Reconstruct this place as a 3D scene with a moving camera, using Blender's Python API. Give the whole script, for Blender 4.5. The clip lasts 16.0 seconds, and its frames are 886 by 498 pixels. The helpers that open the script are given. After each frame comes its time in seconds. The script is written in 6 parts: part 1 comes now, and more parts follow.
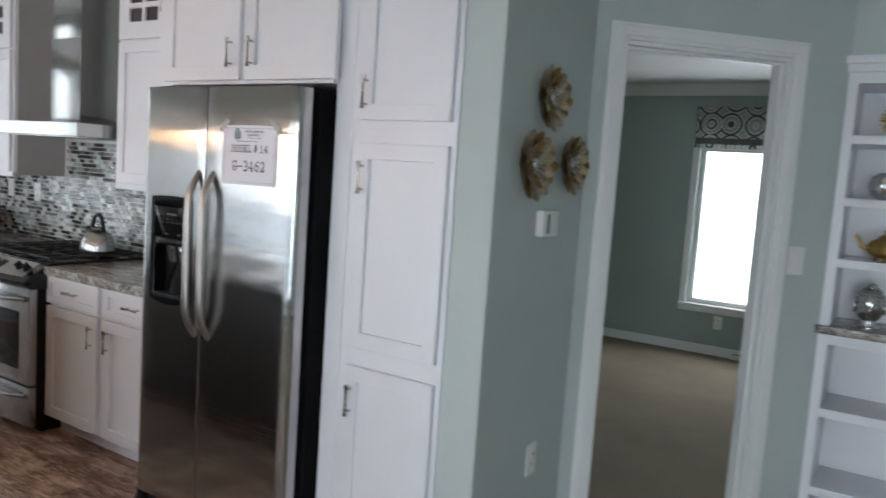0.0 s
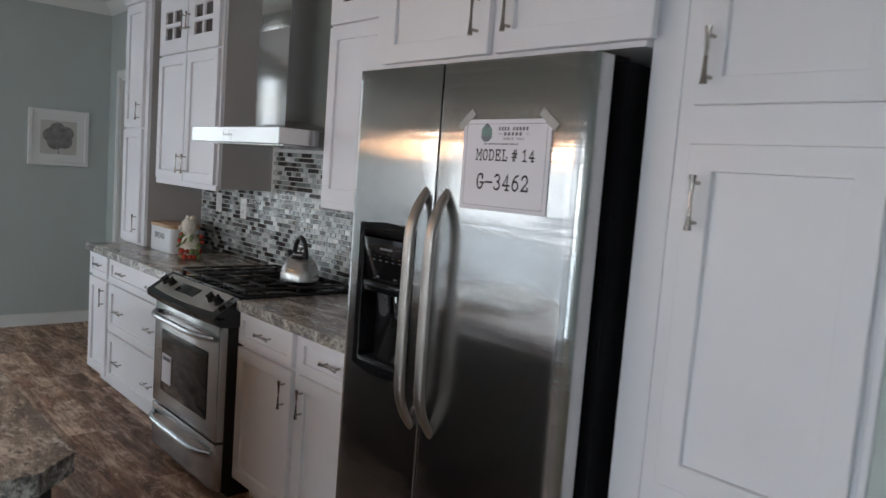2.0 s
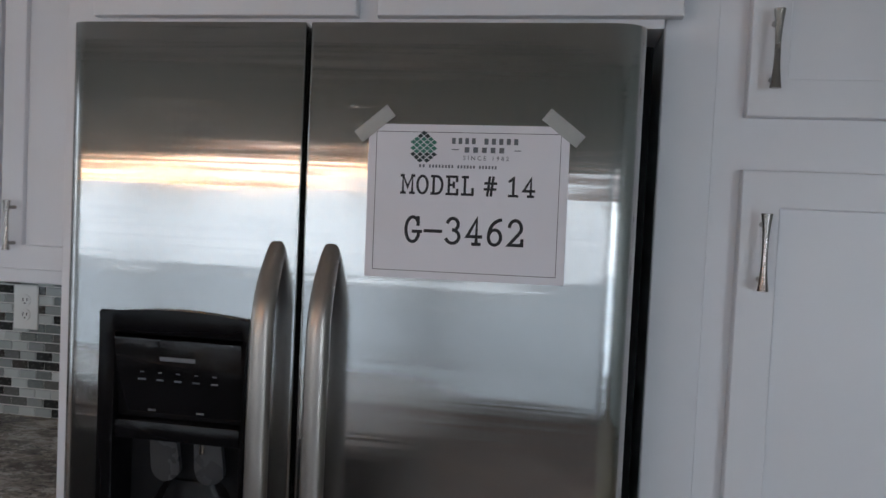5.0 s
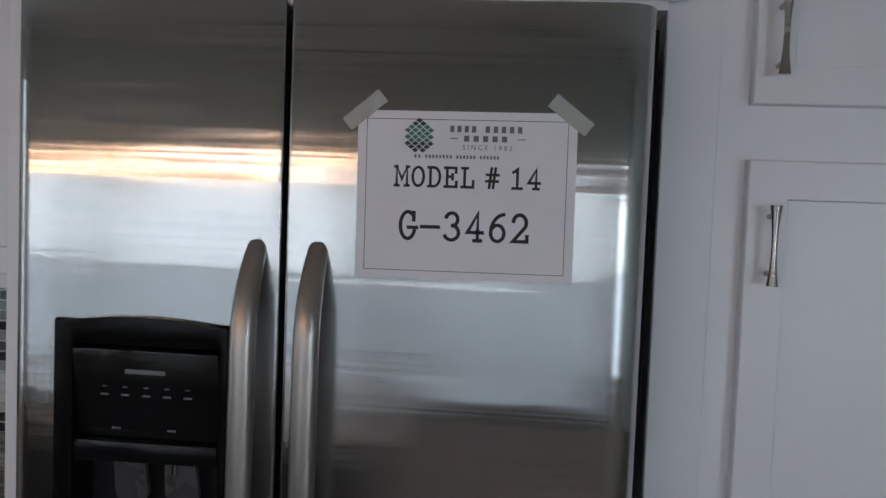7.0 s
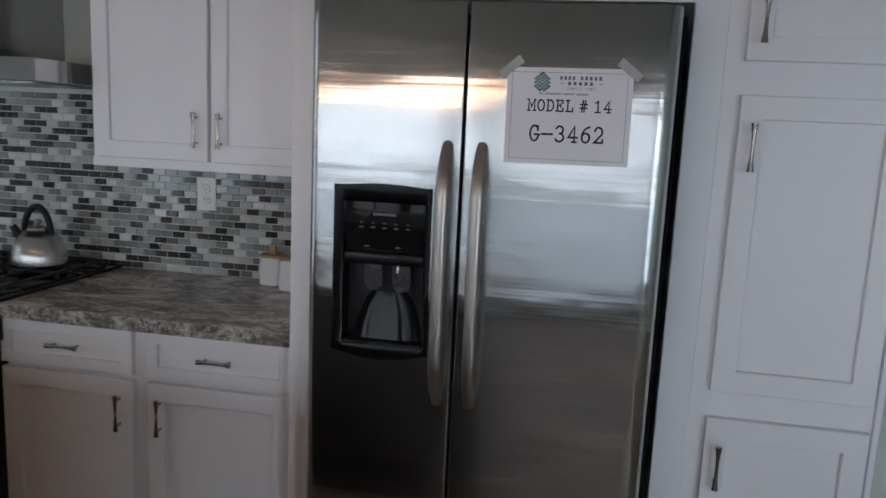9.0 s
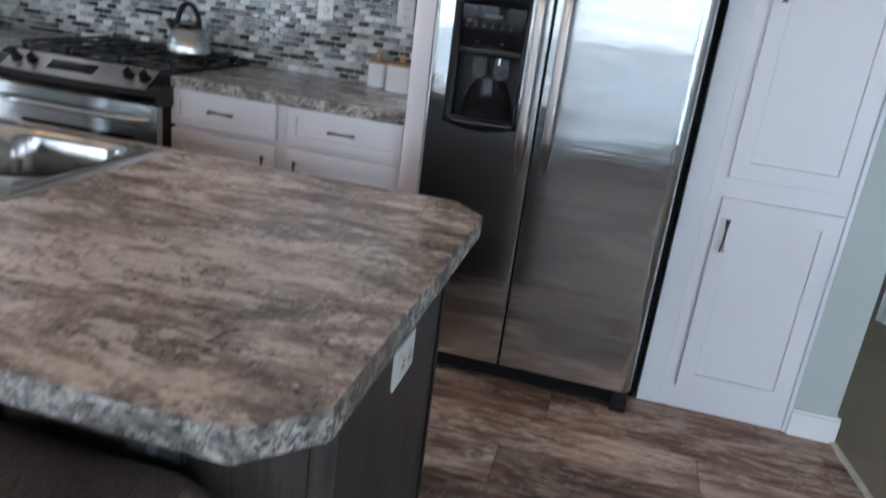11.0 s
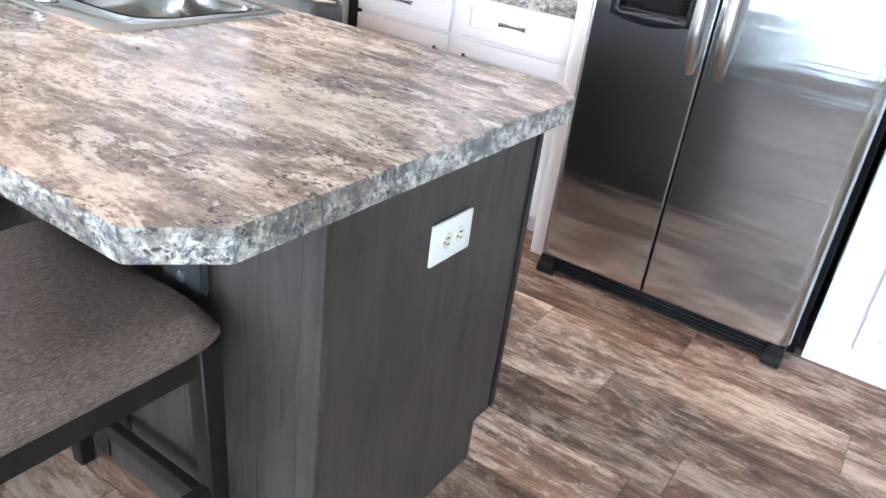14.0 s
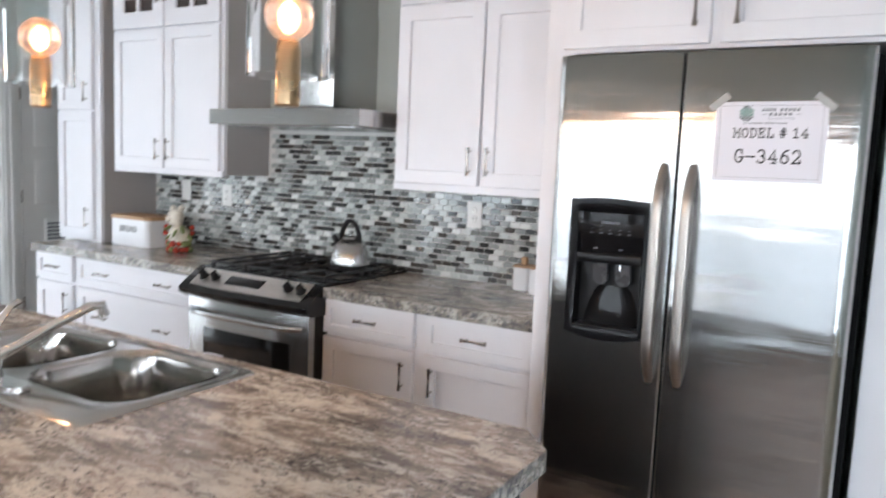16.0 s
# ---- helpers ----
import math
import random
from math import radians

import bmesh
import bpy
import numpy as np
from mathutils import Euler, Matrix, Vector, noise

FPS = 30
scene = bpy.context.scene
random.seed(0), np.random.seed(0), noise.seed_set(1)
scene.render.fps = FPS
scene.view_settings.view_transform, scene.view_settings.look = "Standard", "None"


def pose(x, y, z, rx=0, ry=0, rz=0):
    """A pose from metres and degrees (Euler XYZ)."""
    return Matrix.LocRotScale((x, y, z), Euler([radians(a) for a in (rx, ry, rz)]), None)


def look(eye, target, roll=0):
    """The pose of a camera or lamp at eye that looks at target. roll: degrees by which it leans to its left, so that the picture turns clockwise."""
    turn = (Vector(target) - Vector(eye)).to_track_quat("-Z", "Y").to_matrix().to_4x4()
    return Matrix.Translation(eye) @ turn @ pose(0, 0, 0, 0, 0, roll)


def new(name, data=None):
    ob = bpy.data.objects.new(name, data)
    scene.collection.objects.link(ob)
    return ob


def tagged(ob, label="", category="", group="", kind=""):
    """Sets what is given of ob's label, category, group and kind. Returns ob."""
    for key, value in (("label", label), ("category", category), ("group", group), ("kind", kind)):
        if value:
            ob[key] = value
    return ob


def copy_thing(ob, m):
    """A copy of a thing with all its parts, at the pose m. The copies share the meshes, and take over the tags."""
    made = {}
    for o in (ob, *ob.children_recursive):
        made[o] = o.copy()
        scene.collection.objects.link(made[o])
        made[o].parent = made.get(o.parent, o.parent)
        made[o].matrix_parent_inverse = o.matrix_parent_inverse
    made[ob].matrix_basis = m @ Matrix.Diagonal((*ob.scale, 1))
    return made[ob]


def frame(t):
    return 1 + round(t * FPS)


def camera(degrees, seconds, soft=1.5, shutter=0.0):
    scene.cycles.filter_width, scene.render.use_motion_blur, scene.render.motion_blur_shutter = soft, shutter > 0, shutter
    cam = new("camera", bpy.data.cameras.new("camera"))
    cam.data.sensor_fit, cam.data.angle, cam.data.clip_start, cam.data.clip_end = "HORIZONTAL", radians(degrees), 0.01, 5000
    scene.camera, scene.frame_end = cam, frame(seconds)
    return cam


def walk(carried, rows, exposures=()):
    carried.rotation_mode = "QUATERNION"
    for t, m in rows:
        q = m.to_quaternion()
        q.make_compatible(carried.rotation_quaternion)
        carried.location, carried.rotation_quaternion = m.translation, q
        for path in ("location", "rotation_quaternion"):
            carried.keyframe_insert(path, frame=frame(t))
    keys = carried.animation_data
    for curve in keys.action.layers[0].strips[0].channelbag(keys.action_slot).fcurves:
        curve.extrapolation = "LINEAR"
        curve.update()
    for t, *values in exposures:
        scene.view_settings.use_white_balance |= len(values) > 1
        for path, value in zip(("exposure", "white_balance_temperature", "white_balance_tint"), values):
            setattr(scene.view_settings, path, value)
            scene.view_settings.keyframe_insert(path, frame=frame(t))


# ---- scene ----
cam = camera(61.7, 16.0, 1.5, 0.4)
EXPOSURES = [(0, -0.52, 6460, 11), (0.5, -0.76, 6440, 11), (1, -0.88, 6410, 11), (2, -1.0, 6520, 11), (3, -0.8, 6470, 11), (3.5, -0.92, 6340, 11), (4.5, -1.35, 6300, 11), (7, -1.59, 6260, 11), (8, -1.52, 6270, 11), (10.5, -0.92, 5950, 10), (11.5, -0.32, 5770, 10), (12.5, 0.36, 5850, 9), (13.5, 1.04, 5840, 10), (15, 1.12, 5850, 10), (15.5, 0.88, 6020, 10), (16, 0.03, 6450, 12)]
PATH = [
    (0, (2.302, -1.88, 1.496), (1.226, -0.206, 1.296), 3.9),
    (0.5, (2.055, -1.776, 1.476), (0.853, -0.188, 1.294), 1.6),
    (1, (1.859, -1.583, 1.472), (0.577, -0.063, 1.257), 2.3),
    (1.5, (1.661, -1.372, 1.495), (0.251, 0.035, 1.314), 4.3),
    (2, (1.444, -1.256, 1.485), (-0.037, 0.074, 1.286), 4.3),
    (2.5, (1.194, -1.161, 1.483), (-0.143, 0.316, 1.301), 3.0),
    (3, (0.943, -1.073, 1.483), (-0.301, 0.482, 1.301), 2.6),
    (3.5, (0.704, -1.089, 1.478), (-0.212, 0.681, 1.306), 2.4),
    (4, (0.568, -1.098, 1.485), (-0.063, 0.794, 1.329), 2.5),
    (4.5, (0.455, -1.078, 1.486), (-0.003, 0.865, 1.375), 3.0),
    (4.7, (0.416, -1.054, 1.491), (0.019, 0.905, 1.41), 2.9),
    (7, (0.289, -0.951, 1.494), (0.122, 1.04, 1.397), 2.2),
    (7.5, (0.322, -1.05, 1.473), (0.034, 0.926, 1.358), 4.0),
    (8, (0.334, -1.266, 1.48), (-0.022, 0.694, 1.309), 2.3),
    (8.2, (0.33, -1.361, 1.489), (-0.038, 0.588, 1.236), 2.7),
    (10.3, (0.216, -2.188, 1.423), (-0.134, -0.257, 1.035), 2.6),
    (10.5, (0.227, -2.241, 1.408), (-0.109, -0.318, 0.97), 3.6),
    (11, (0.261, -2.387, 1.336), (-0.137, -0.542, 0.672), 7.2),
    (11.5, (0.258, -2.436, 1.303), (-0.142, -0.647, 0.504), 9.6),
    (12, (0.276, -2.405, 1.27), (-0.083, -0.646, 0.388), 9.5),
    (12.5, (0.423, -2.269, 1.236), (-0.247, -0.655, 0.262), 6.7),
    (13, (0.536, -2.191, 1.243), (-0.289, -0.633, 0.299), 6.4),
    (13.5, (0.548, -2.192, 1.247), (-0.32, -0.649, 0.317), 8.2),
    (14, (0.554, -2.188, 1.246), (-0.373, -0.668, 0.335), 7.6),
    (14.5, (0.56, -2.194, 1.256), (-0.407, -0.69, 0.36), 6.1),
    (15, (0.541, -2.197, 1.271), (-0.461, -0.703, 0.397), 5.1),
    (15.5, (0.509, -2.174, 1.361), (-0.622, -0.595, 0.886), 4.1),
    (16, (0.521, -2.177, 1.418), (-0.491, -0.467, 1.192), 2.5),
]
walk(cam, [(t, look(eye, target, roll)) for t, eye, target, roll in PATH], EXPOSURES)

# ---- world, sun, window light ----
world = bpy.data.worlds.new("sky")
scene.world = world
world.use_nodes = True
wn = world.node_tree.nodes
sky = wn.new("ShaderNodeTexSky")
sky.sky_type, sky.sun_disc = "NISHITA", False
sky.sun_elevation, sky.sun_rotation = radians(58), radians(-70)
world.node_tree.links.new(sky.outputs[0], wn["Background"].inputs[0])
wn["Background"].inputs[1].default_value = 0.15
sun_data = bpy.data.lights.new("sun", "SUN")
sun_data.energy, sun_data.angle, sun_data.color = 2.0, radians(3), (1.0, 0.95, 0.88)
sun = new("sun", sun_data)
sun.matrix_world = look((-20, 8, 30), (0, 0, 0))


def window_light(name, x, y, z, w, h, watts, target, colour=(0.845, 0.93, 1.0)):
    d = bpy.data.lights.new(name, "AREA")
    d.shape, d.size, d.size_y, d.energy, d.color = "RECTANGLE", w, h, watts, colour
    ob = new(name, d)
    ob.matrix_world = look((x, y, z), target)
    return ob


REAR = [(-4.9, -3.1), (-2.8, -0.8), (-0.45, 1.35), (2.3, 3.9)]
LEFTX, REARY, RZ0, RZ1 = -5.257, -4.4, 0.10, 1.88
for (wx0, wx1), watts in zip(REAR, (64, 60, 38, 140)):
    mid_x = (wx0 + wx1) / 2
    window_light("window_light", mid_x, REARY - 0.25, 1.415, wx1 - wx0, 0.93, watts * 0.68, (mid_x, 0, 1.415))
    window_light("window_light_low", mid_x, REARY - 0.25, 0.525, wx1 - wx0, 0.85, watts * 0.32, (mid_x, 0, 0.525), (0.76, 0.88, 1.0))
window_light("left_window_light", LEFTX - 0.25, -1.4, 1.25, 1.4, 2.3, 40, (0, -1.4, 1.25))
window_light("bedroom_window_light", 1.1, 5.45, 1.2, 1.2, 1.45, 38, (1.1, 0, 1.0))


# ---- materials ----
def nodes_of(name):
    m = bpy.data.materials.new(name)
    m.use_nodes = True
    nt = m.node_tree
    return m, nt, nt.nodes["Principled BSDF"]


def mapped(nt, scale=(1, 1, 1), coord="Object", rot=(0, 0, 0), per_object=False):
    tc = nt.nodes.new("ShaderNodeTexCoord")
    mp = nt.nodes.new("ShaderNodeMapping")
    mp.inputs["Scale"].default_value = scale
    mp.inputs["Rotation"].default_value = [radians(a) for a in rot]
    nt.links.new(tc.outputs[coord], mp.inputs["Vector"])
    if per_object:
        oi = nt.nodes.new("ShaderNodeObjectInfo")
        mu = nt.nodes.new("ShaderNodeMath")
        mu.operation = "MULTIPLY"
        mu.inputs[1].default_value = 37.0
        nt.links.new(oi.outputs["Random"], mu.inputs[0])
        nt.links.new(mu.outputs[0], mp.inputs["Location"])
    return mp.outputs["Vector"]


def tex_noise(nt, vec, scale, detail=4, rough=0.55, dist=0.0):
    n = nt.nodes.new("ShaderNodeTexNoise")
    n.inputs["Scale"].default_value, n.inputs["Detail"].default_value = scale, detail
    n.inputs["Roughness"].default_value, n.inputs["Distortion"].default_value = rough, dist
    nt.links.new(vec, n.inputs["Vector"])
    return n.outputs["Fac"]


def ramp(nt, fac, stops, mode="LINEAR"):
    r = nt.nodes.new("ShaderNodeValToRGB")
    r.color_ramp.interpolation = mode
    els = r.color_ramp.elements
    while len(els) < len(stops):
        els.new(0.5)
    for e, (p, c) in zip(els, stops):
        e.position = p
        e.color = (*c, 1) if len(c) == 3 else c
    nt.links.new(fac, r.inputs["Fac"])
    return r.outputs["Color"]


def mix(nt, a, b, fac, mode="MIX"):
    m = nt.nodes.new("ShaderNodeMix")
    m.data_type, m.blend_type = "RGBA", mode
    for sock, v in ((m.inputs[0], fac), (m.inputs[6], a), (m.inputs[7], b)):
        if isinstance(v, (int, float)):
            sock.default_value = v
        elif isinstance(v, tuple):
            sock.default_value = (*v, 1)
        else:
            nt.links.new(v, sock)
    return m.outputs[2]


def bump(nt, bsdf, height, strength, distance):
    b = nt.nodes.new("ShaderNodeBump")
    b.inputs["Strength"].default_value, b.inputs["Distance"].default_value = strength, distance
    nt.links.new(height, b.inputs["Height"])
    nt.links.new(b.outputs["Normal"], bsdf.inputs["Normal"])


def grey(v):
    return (v, v, v)


def plain(name, col, rough=0.5, metal=0.0, var=0.08, scale=6.0, fine=180.0, relief=0.1, coat=0.0, stretch=(1, 1, 1)):
    """A surface with broad tone variation, uneven gloss and a fine relief."""
    m, nt, p = nodes_of(name)
    v = mapped(nt, stretch)
    broad = tex_noise(nt, v, scale, 5)
    lo = tuple(c * (1 - var) for c in col)
    hi = tuple(min(1, c * (1 + var)) for c in col)
    nt.links.new(ramp(nt, broad, [(0.3, lo), (0.7, hi)]), p.inputs["Base Color"])
    nt.links.new(ramp(nt, tex_noise(nt, v, scale * 4, 3), [(0.3, grey(max(0.02, rough - 0.06))), (0.7, grey(min(1, rough + 0.06)))]), p.inputs["Roughness"])
    p.inputs["Metallic"].default_value = metal
    p.inputs["Coat Weight"].default_value = coat
    bump(nt, p, tex_noise(nt, v, fine, 2), relief, 0.001)
    return m


def stainless(name, vertical=True, rough=0.145, tone=0.52, wave=0.24):
    """Brushed steel: fine hairlines, gloss drawn out across them, slightly wavy sheet."""
    m, nt, p = nodes_of(name)
    hair = mapped(nt, (420, 420, 5) if vertical else (6, 420, 420))
    h = tex_noise(nt, hair, 1.0, 3, 0.6)
    nt.links.new(ramp(nt, h, [(0.3, grey(tone * 0.97)), (0.7, (tone * 1.02, tone * 1.01, tone))]), p.inputs["Base Color"])
    nt.links.new(ramp(nt, h, [(0.25, grey(rough - 0.03)), (0.75, grey(rough + 0.03))]), p.inputs["Roughness"])
    p.inputs["Metallic"].default_value = 1.0
    p.inputs["Anisotropic"].default_value = 0.95
    tg = nt.nodes.new("ShaderNodeTangent")
    tg.direction_type, tg.axis = "RADIAL", "Z"
    nt.links.new(tg.outputs[0], p.inputs["Tangent"])
    if not vertical:
        p.inputs["Anisotropic Rotation"].default_value = 0.25
    wav = tex_noise(nt, mapped(nt, (1.0, 1.0, 3.2)), 2.4, 1.5)
    ripple = tex_noise(nt, mapped(nt, (0.9, 0.9, 44.0)), 1.0, 2, 0.5, 0.3)
    rolled = nt.nodes.new("ShaderNodeMath")
    rolled.operation = "MULTIPLY_ADD"
    rolled.inputs[1].default_value = 0.10
    nt.links.new(ripple, rolled.inputs[0])
    nt.links.new(wav, rolled.inputs[2])
    bump(nt, p, rolled.outputs[0], wave, 0.012)
    haze = nt.nodes.new("ShaderNodeBsdfPrincipled")
    haze.inputs["Base Color"].default_value = (tone * 1.08, tone * 1.04, tone * 1.02, 1)
    haze.inputs["Metallic"].default_value = 1.0
    haze.inputs["Roughness"].default_value = rough + 0.24
    both = nt.nodes.new("ShaderNodeMixShader")
    both.inputs[0].default_value = 0.035
    nt.links.new(p.outputs[0], both.inputs[1])
    nt.links.new(haze.outputs[0], both.inputs[2])
    nt.links.new(both.outputs[0], nt.nodes["Material Output"].inputs["Surface"])
    return m


def laminate(name, edge=False):
    """Stone-look worktop: drawn-out grey, brown and cream grains with clusters of dark flecks."""
    m, nt, p = nodes_of(name)
    v = mapped(nt, (2.6, 2.6, 3.4) if edge else (1.1, 2.5, 1.6), rot=(0, 0, 9))
    broad = tex_noise(nt, v, 3.0, 8, 0.68, 0.9)
    grain = tex_noise(nt, mapped(nt, (1.0, 2.0, 2.0), rot=(0, 0, 9)), 15.0, 14, 0.88, 0.25)
    mid = nt.nodes.new("ShaderNodeMath")
    mid.operation = "MULTIPLY_ADD"
    mid.inputs[1].default_value = 0.5
    nt.links.new(broad, mid.inputs[0])
    sc = nt.nodes.new("ShaderNodeMath")
    sc.operation = "MULTIPLY"
    sc.inputs[1].default_value = 0.5
    nt.links.new(grain, sc.inputs[0])
    nt.links.new(sc.outputs[0], mid.inputs[2])
    col = ramp(nt, mid.outputs[0], [(0.40, (0.105, 0.095, 0.089)), (0.45, (0.195, 0.170, 0.150)), (0.485, (0.285, 0.246, 0.214)), (0.512, (0.40, 0.355, 0.308)), (0.54, (0.60, 0.555, 0.495)), (0.60, (0.74, 0.71, 0.645))])
    tan = tex_noise(nt, v, 2.2, 6, 0.65, 0.3)
    col = mix(nt, col, (0.192, 0.166, 0.146), ramp(nt, tan, [(0.54, grey(0)), (0.66, grey(0.55))]))
    drift = mapped(nt, (1.5, 4.0, 4.0), rot=(0, 0, 7))
    umber = tex_noise(nt, drift, 3.6, 10, 0.72, 0.5)
    col = mix(nt, col, (0.105, 0.090, 0.080), ramp(nt, umber, [(0.54, grey(0)), (0.60, grey(0.62))]))
    vein = nt.nodes.new("ShaderNodeVectorMath")
    vein.inputs[1].default_value = (3.1, 7.7, 1.9)
    nt.links.new(drift, vein.inputs[0])
    chalk = tex_noise(nt, vein.outputs[0], 4.4, 12, 0.74, 0.6)
    col = mix(nt, col, (0.66, 0.63, 0.575), ramp(nt, chalk, [(0.545, grey(0)), (0.585, grey(0.72))]))
    fl = tex_noise(nt, mapped(nt, (1.0, 1.5, 1.5), rot=(0, 0, 9)), 62, 5, 0.75, 0.2)
    gate = tex_noise(nt, v, 6.5, 4, 0.65, 0.3)
    gm = nt.nodes.new("ShaderNodeMath")
    gm.operation = "MULTIPLY"
    nt.links.new(ramp(nt, fl, [(0.535, grey(0)), (0.575, grey(1))]), gm.inputs[0])
    nt.links.new(ramp(nt, gate, [(0.44, grey(0.05)), (0.54, grey(0.9))]), gm.inputs[1])
    col = mix(nt, col, (0.045, 0.042, 0.045), gm.outputs[0])
    cream = tex_noise(nt, mapped(nt, (1.0, 2.0, 2.0), rot=(0, 0, 9)), 34, 7, 0.78, 0.2)
    col = mix(nt, col, (0.74, 0.70, 0.63), ramp(nt, cream, [(0.57, grey(0)), (0.63, grey(0.7))]))
    if edge:
        blot = tex_noise(nt, mapped(nt, (1, 1, 0.8), rot=(35, 35, 0)), 58, 9, 0.84, 0.5)
        # Dark speckle; its blue cast is window light put into the edge colour.
        col = mix(nt, col, (0.085, 0.092, 0.108), ramp(nt, blot, [(0.485, grey(0)), (0.57, grey(0.85))]))
        col = mix(nt, col, (0.84, 0.86, 0.86), 0.8, "MULTIPLY")
    nt.links.new(col, p.inputs["Base Color"])
    p.inputs["Roughness"].default_value = 0.22
    bump(nt, p, fl, 0.06, 0.001)
    return m


def plank_wood(name):
    """Weathered wood-look floor: brown with whitewashed and charred streaks, each plank its own tone."""
    m, nt, p = nodes_of(name)
    g = tex_noise(nt, mapped(nt, (0.8, 4.0, 4.0), per_object=True), 3.2, 11, 0.76, 0.3)
    col = ramp(nt, g, [(0.36, (0.060, 0.042, 0.034)), (0.44, (0.112, 0.074, 0.055)), (0.50, (0.165, 0.112, 0.083)), (0.56, (0.26, 0.195, 0.152)), (0.64, (0.43, 0.36, 0.30))])
    rust = tex_noise(nt, mapped(nt, (0.7, 2.6, 2.6), per_object=True), 2.6, 5, 0.65, 0.4)
    col = mix(nt, col, (0.17, 0.088, 0.052), ramp(nt, rust, [(0.53, grey(0)), (0.66, grey(0.6))]))
    fine = tex_noise(nt, mapped(nt, (3.2, 36, 36), per_object=True), 1.6, 8, 0.76, 0.25)
    col = mix(nt, col, ramp(nt, fine, [(0.36, (0.56, 0.53, 0.51)), (0.50, (1.0, 1.0, 1.0)), (0.66, (1.45, 1.45, 1.45))]), 0.6, "MULTIPLY")
    wash = tex_noise(nt, mapped(nt, (1.2, 2.6, 2.6), per_object=True), 2.4, 13, 0.84, 0.35)
    worn = nt.nodes.new("ShaderNodeMath")
    worn.operation = "MULTIPLY"
    nt.links.new(ramp(nt, wash, [(0.49, grey(0)), (0.56, grey(0.85))]), worn.inputs[0])
    nt.links.new(ramp(nt, fine, [(0.40, grey(0.25)), (0.55, grey(1))]), worn.inputs[1])
    col = mix(nt, col, (0.46, 0.395, 0.34), worn.outputs[0])
    char = tex_noise(nt, mapped(nt, (1.8, 5.0, 5.0), per_object=True), 2.8, 12, 0.82, 0.3)
    col = mix(nt, col, (0.045, 0.034, 0.030), ramp(nt, char, [(0.56, grey(0)), (0.63, grey(0.6))]))
    oi = nt.nodes.new("ShaderNodeObjectInfo")
    tint = ramp(nt, oi.outputs["Random"], [(0.0, (0.95, 0.87, 0.82)), (0.45, (1.36, 1.20, 1.10)), (0.8, (1.6, 1.38, 1.22)), (1.0, (1.85, 1.72, 1.6))])
    col = mix(nt, col, tint, 1.0, "MULTIPLY")
    nt.links.new(col, p.inputs["Base Color"])
    nt.links.new(ramp(nt, g, [(0.3, grey(0.60)), (0.7, grey(0.46))]), p.inputs["Roughness"])
    p.inputs["Specular IOR Level"].default_value = 0.3
    bump(nt, p, g, 0.25, 0.002)
    return m


def grey_wood(name, tone=(0.046, 0.0375, 0.0335)):
    """Dark grey stained wood with an upright grain and a few knots."""
    m, nt, p = nodes_of(name)
    v = mapped(nt, (13, 13, 0.9))
    g = tex_noise(nt, v, 3.0, 9, 0.72, 0.6)
    k = tex_noise(nt, mapped(nt, (3.0, 3.0, 0.9)), 2.2, 4, 0.6, 1.2)
    lo, hi = tuple(c * 0.55 for c in tone), tuple(c * 1.4 for c in tone)
    col = ramp(nt, g, [(0.3, lo), (0.5, tone), (0.72, hi)])
    col = mix(nt, col, tuple(c * 0.3 for c in tone), ramp(nt, k, [(0.60, grey(0)), (0.72, grey(0.7))]))
    cloud = tex_noise(nt, mapped(nt, (1.0, 1.0, 0.55)), 6.0, 5, 0.6, 0.5)
    col = mix(nt, col, ramp(nt, cloud, [(0.33, (0.62, 0.60, 0.58)), (0.5, (1.0, 0.98, 0.95)), (0.68, (1.42, 1.36, 1.28))]), 0.55, "MULTIPLY")
    crack = tex_noise(nt, mapped(nt, (26, 26, 1.5)), 1.6, 3, 0.5, 1.5)
    gate = tex_noise(nt, mapped(nt, (5, 5, 1.6)), 1.3, 2, 0.5)
    cm = nt.nodes.new("ShaderNodeMath")
    cm.operation = "MULTIPLY"
    nt.links.new(ramp(nt, crack, [(0.60, grey(0)), (0.645, grey(0.85))]), cm.inputs[0])
    nt.links.new(ramp(nt, gate, [(0.48, grey(0)), (0.58, grey(1))]), cm.inputs[1])
    col = mix(nt, col, tuple(c * 0.22 for c in tone), cm.outputs[0])
    nt.links.new(col, p.inputs["Base Color"])
    p.inputs["Roughness"].default_value = 0.5
    bump(nt, p, g, 0.12, 0.001)
    return m


def tufted(name, a, b, fine=420, relief=0.9):
    m, nt, p = nodes_of(name)
    v = mapped(nt)
    n = tex_noise(nt, v, fine, 3, 0.7)
    w = tex_noise(nt, v, 1.3, 4, 0.6)
    col = mix(nt, ramp(nt, n, [(0.3, a), (0.7, b)]), tuple(c * 0.75 for c in a), ramp(nt, w, [(0.4, grey(0)), (0.7, grey(0.45))]))
    nt.links.new(col, p.inputs["Base Color"])
    p.inputs["Roughness"].default_value = 0.95
    p.inputs["Specular IOR Level"].default_value = 0.15
    bump(nt, p, n, relief, 0.006)
    return m


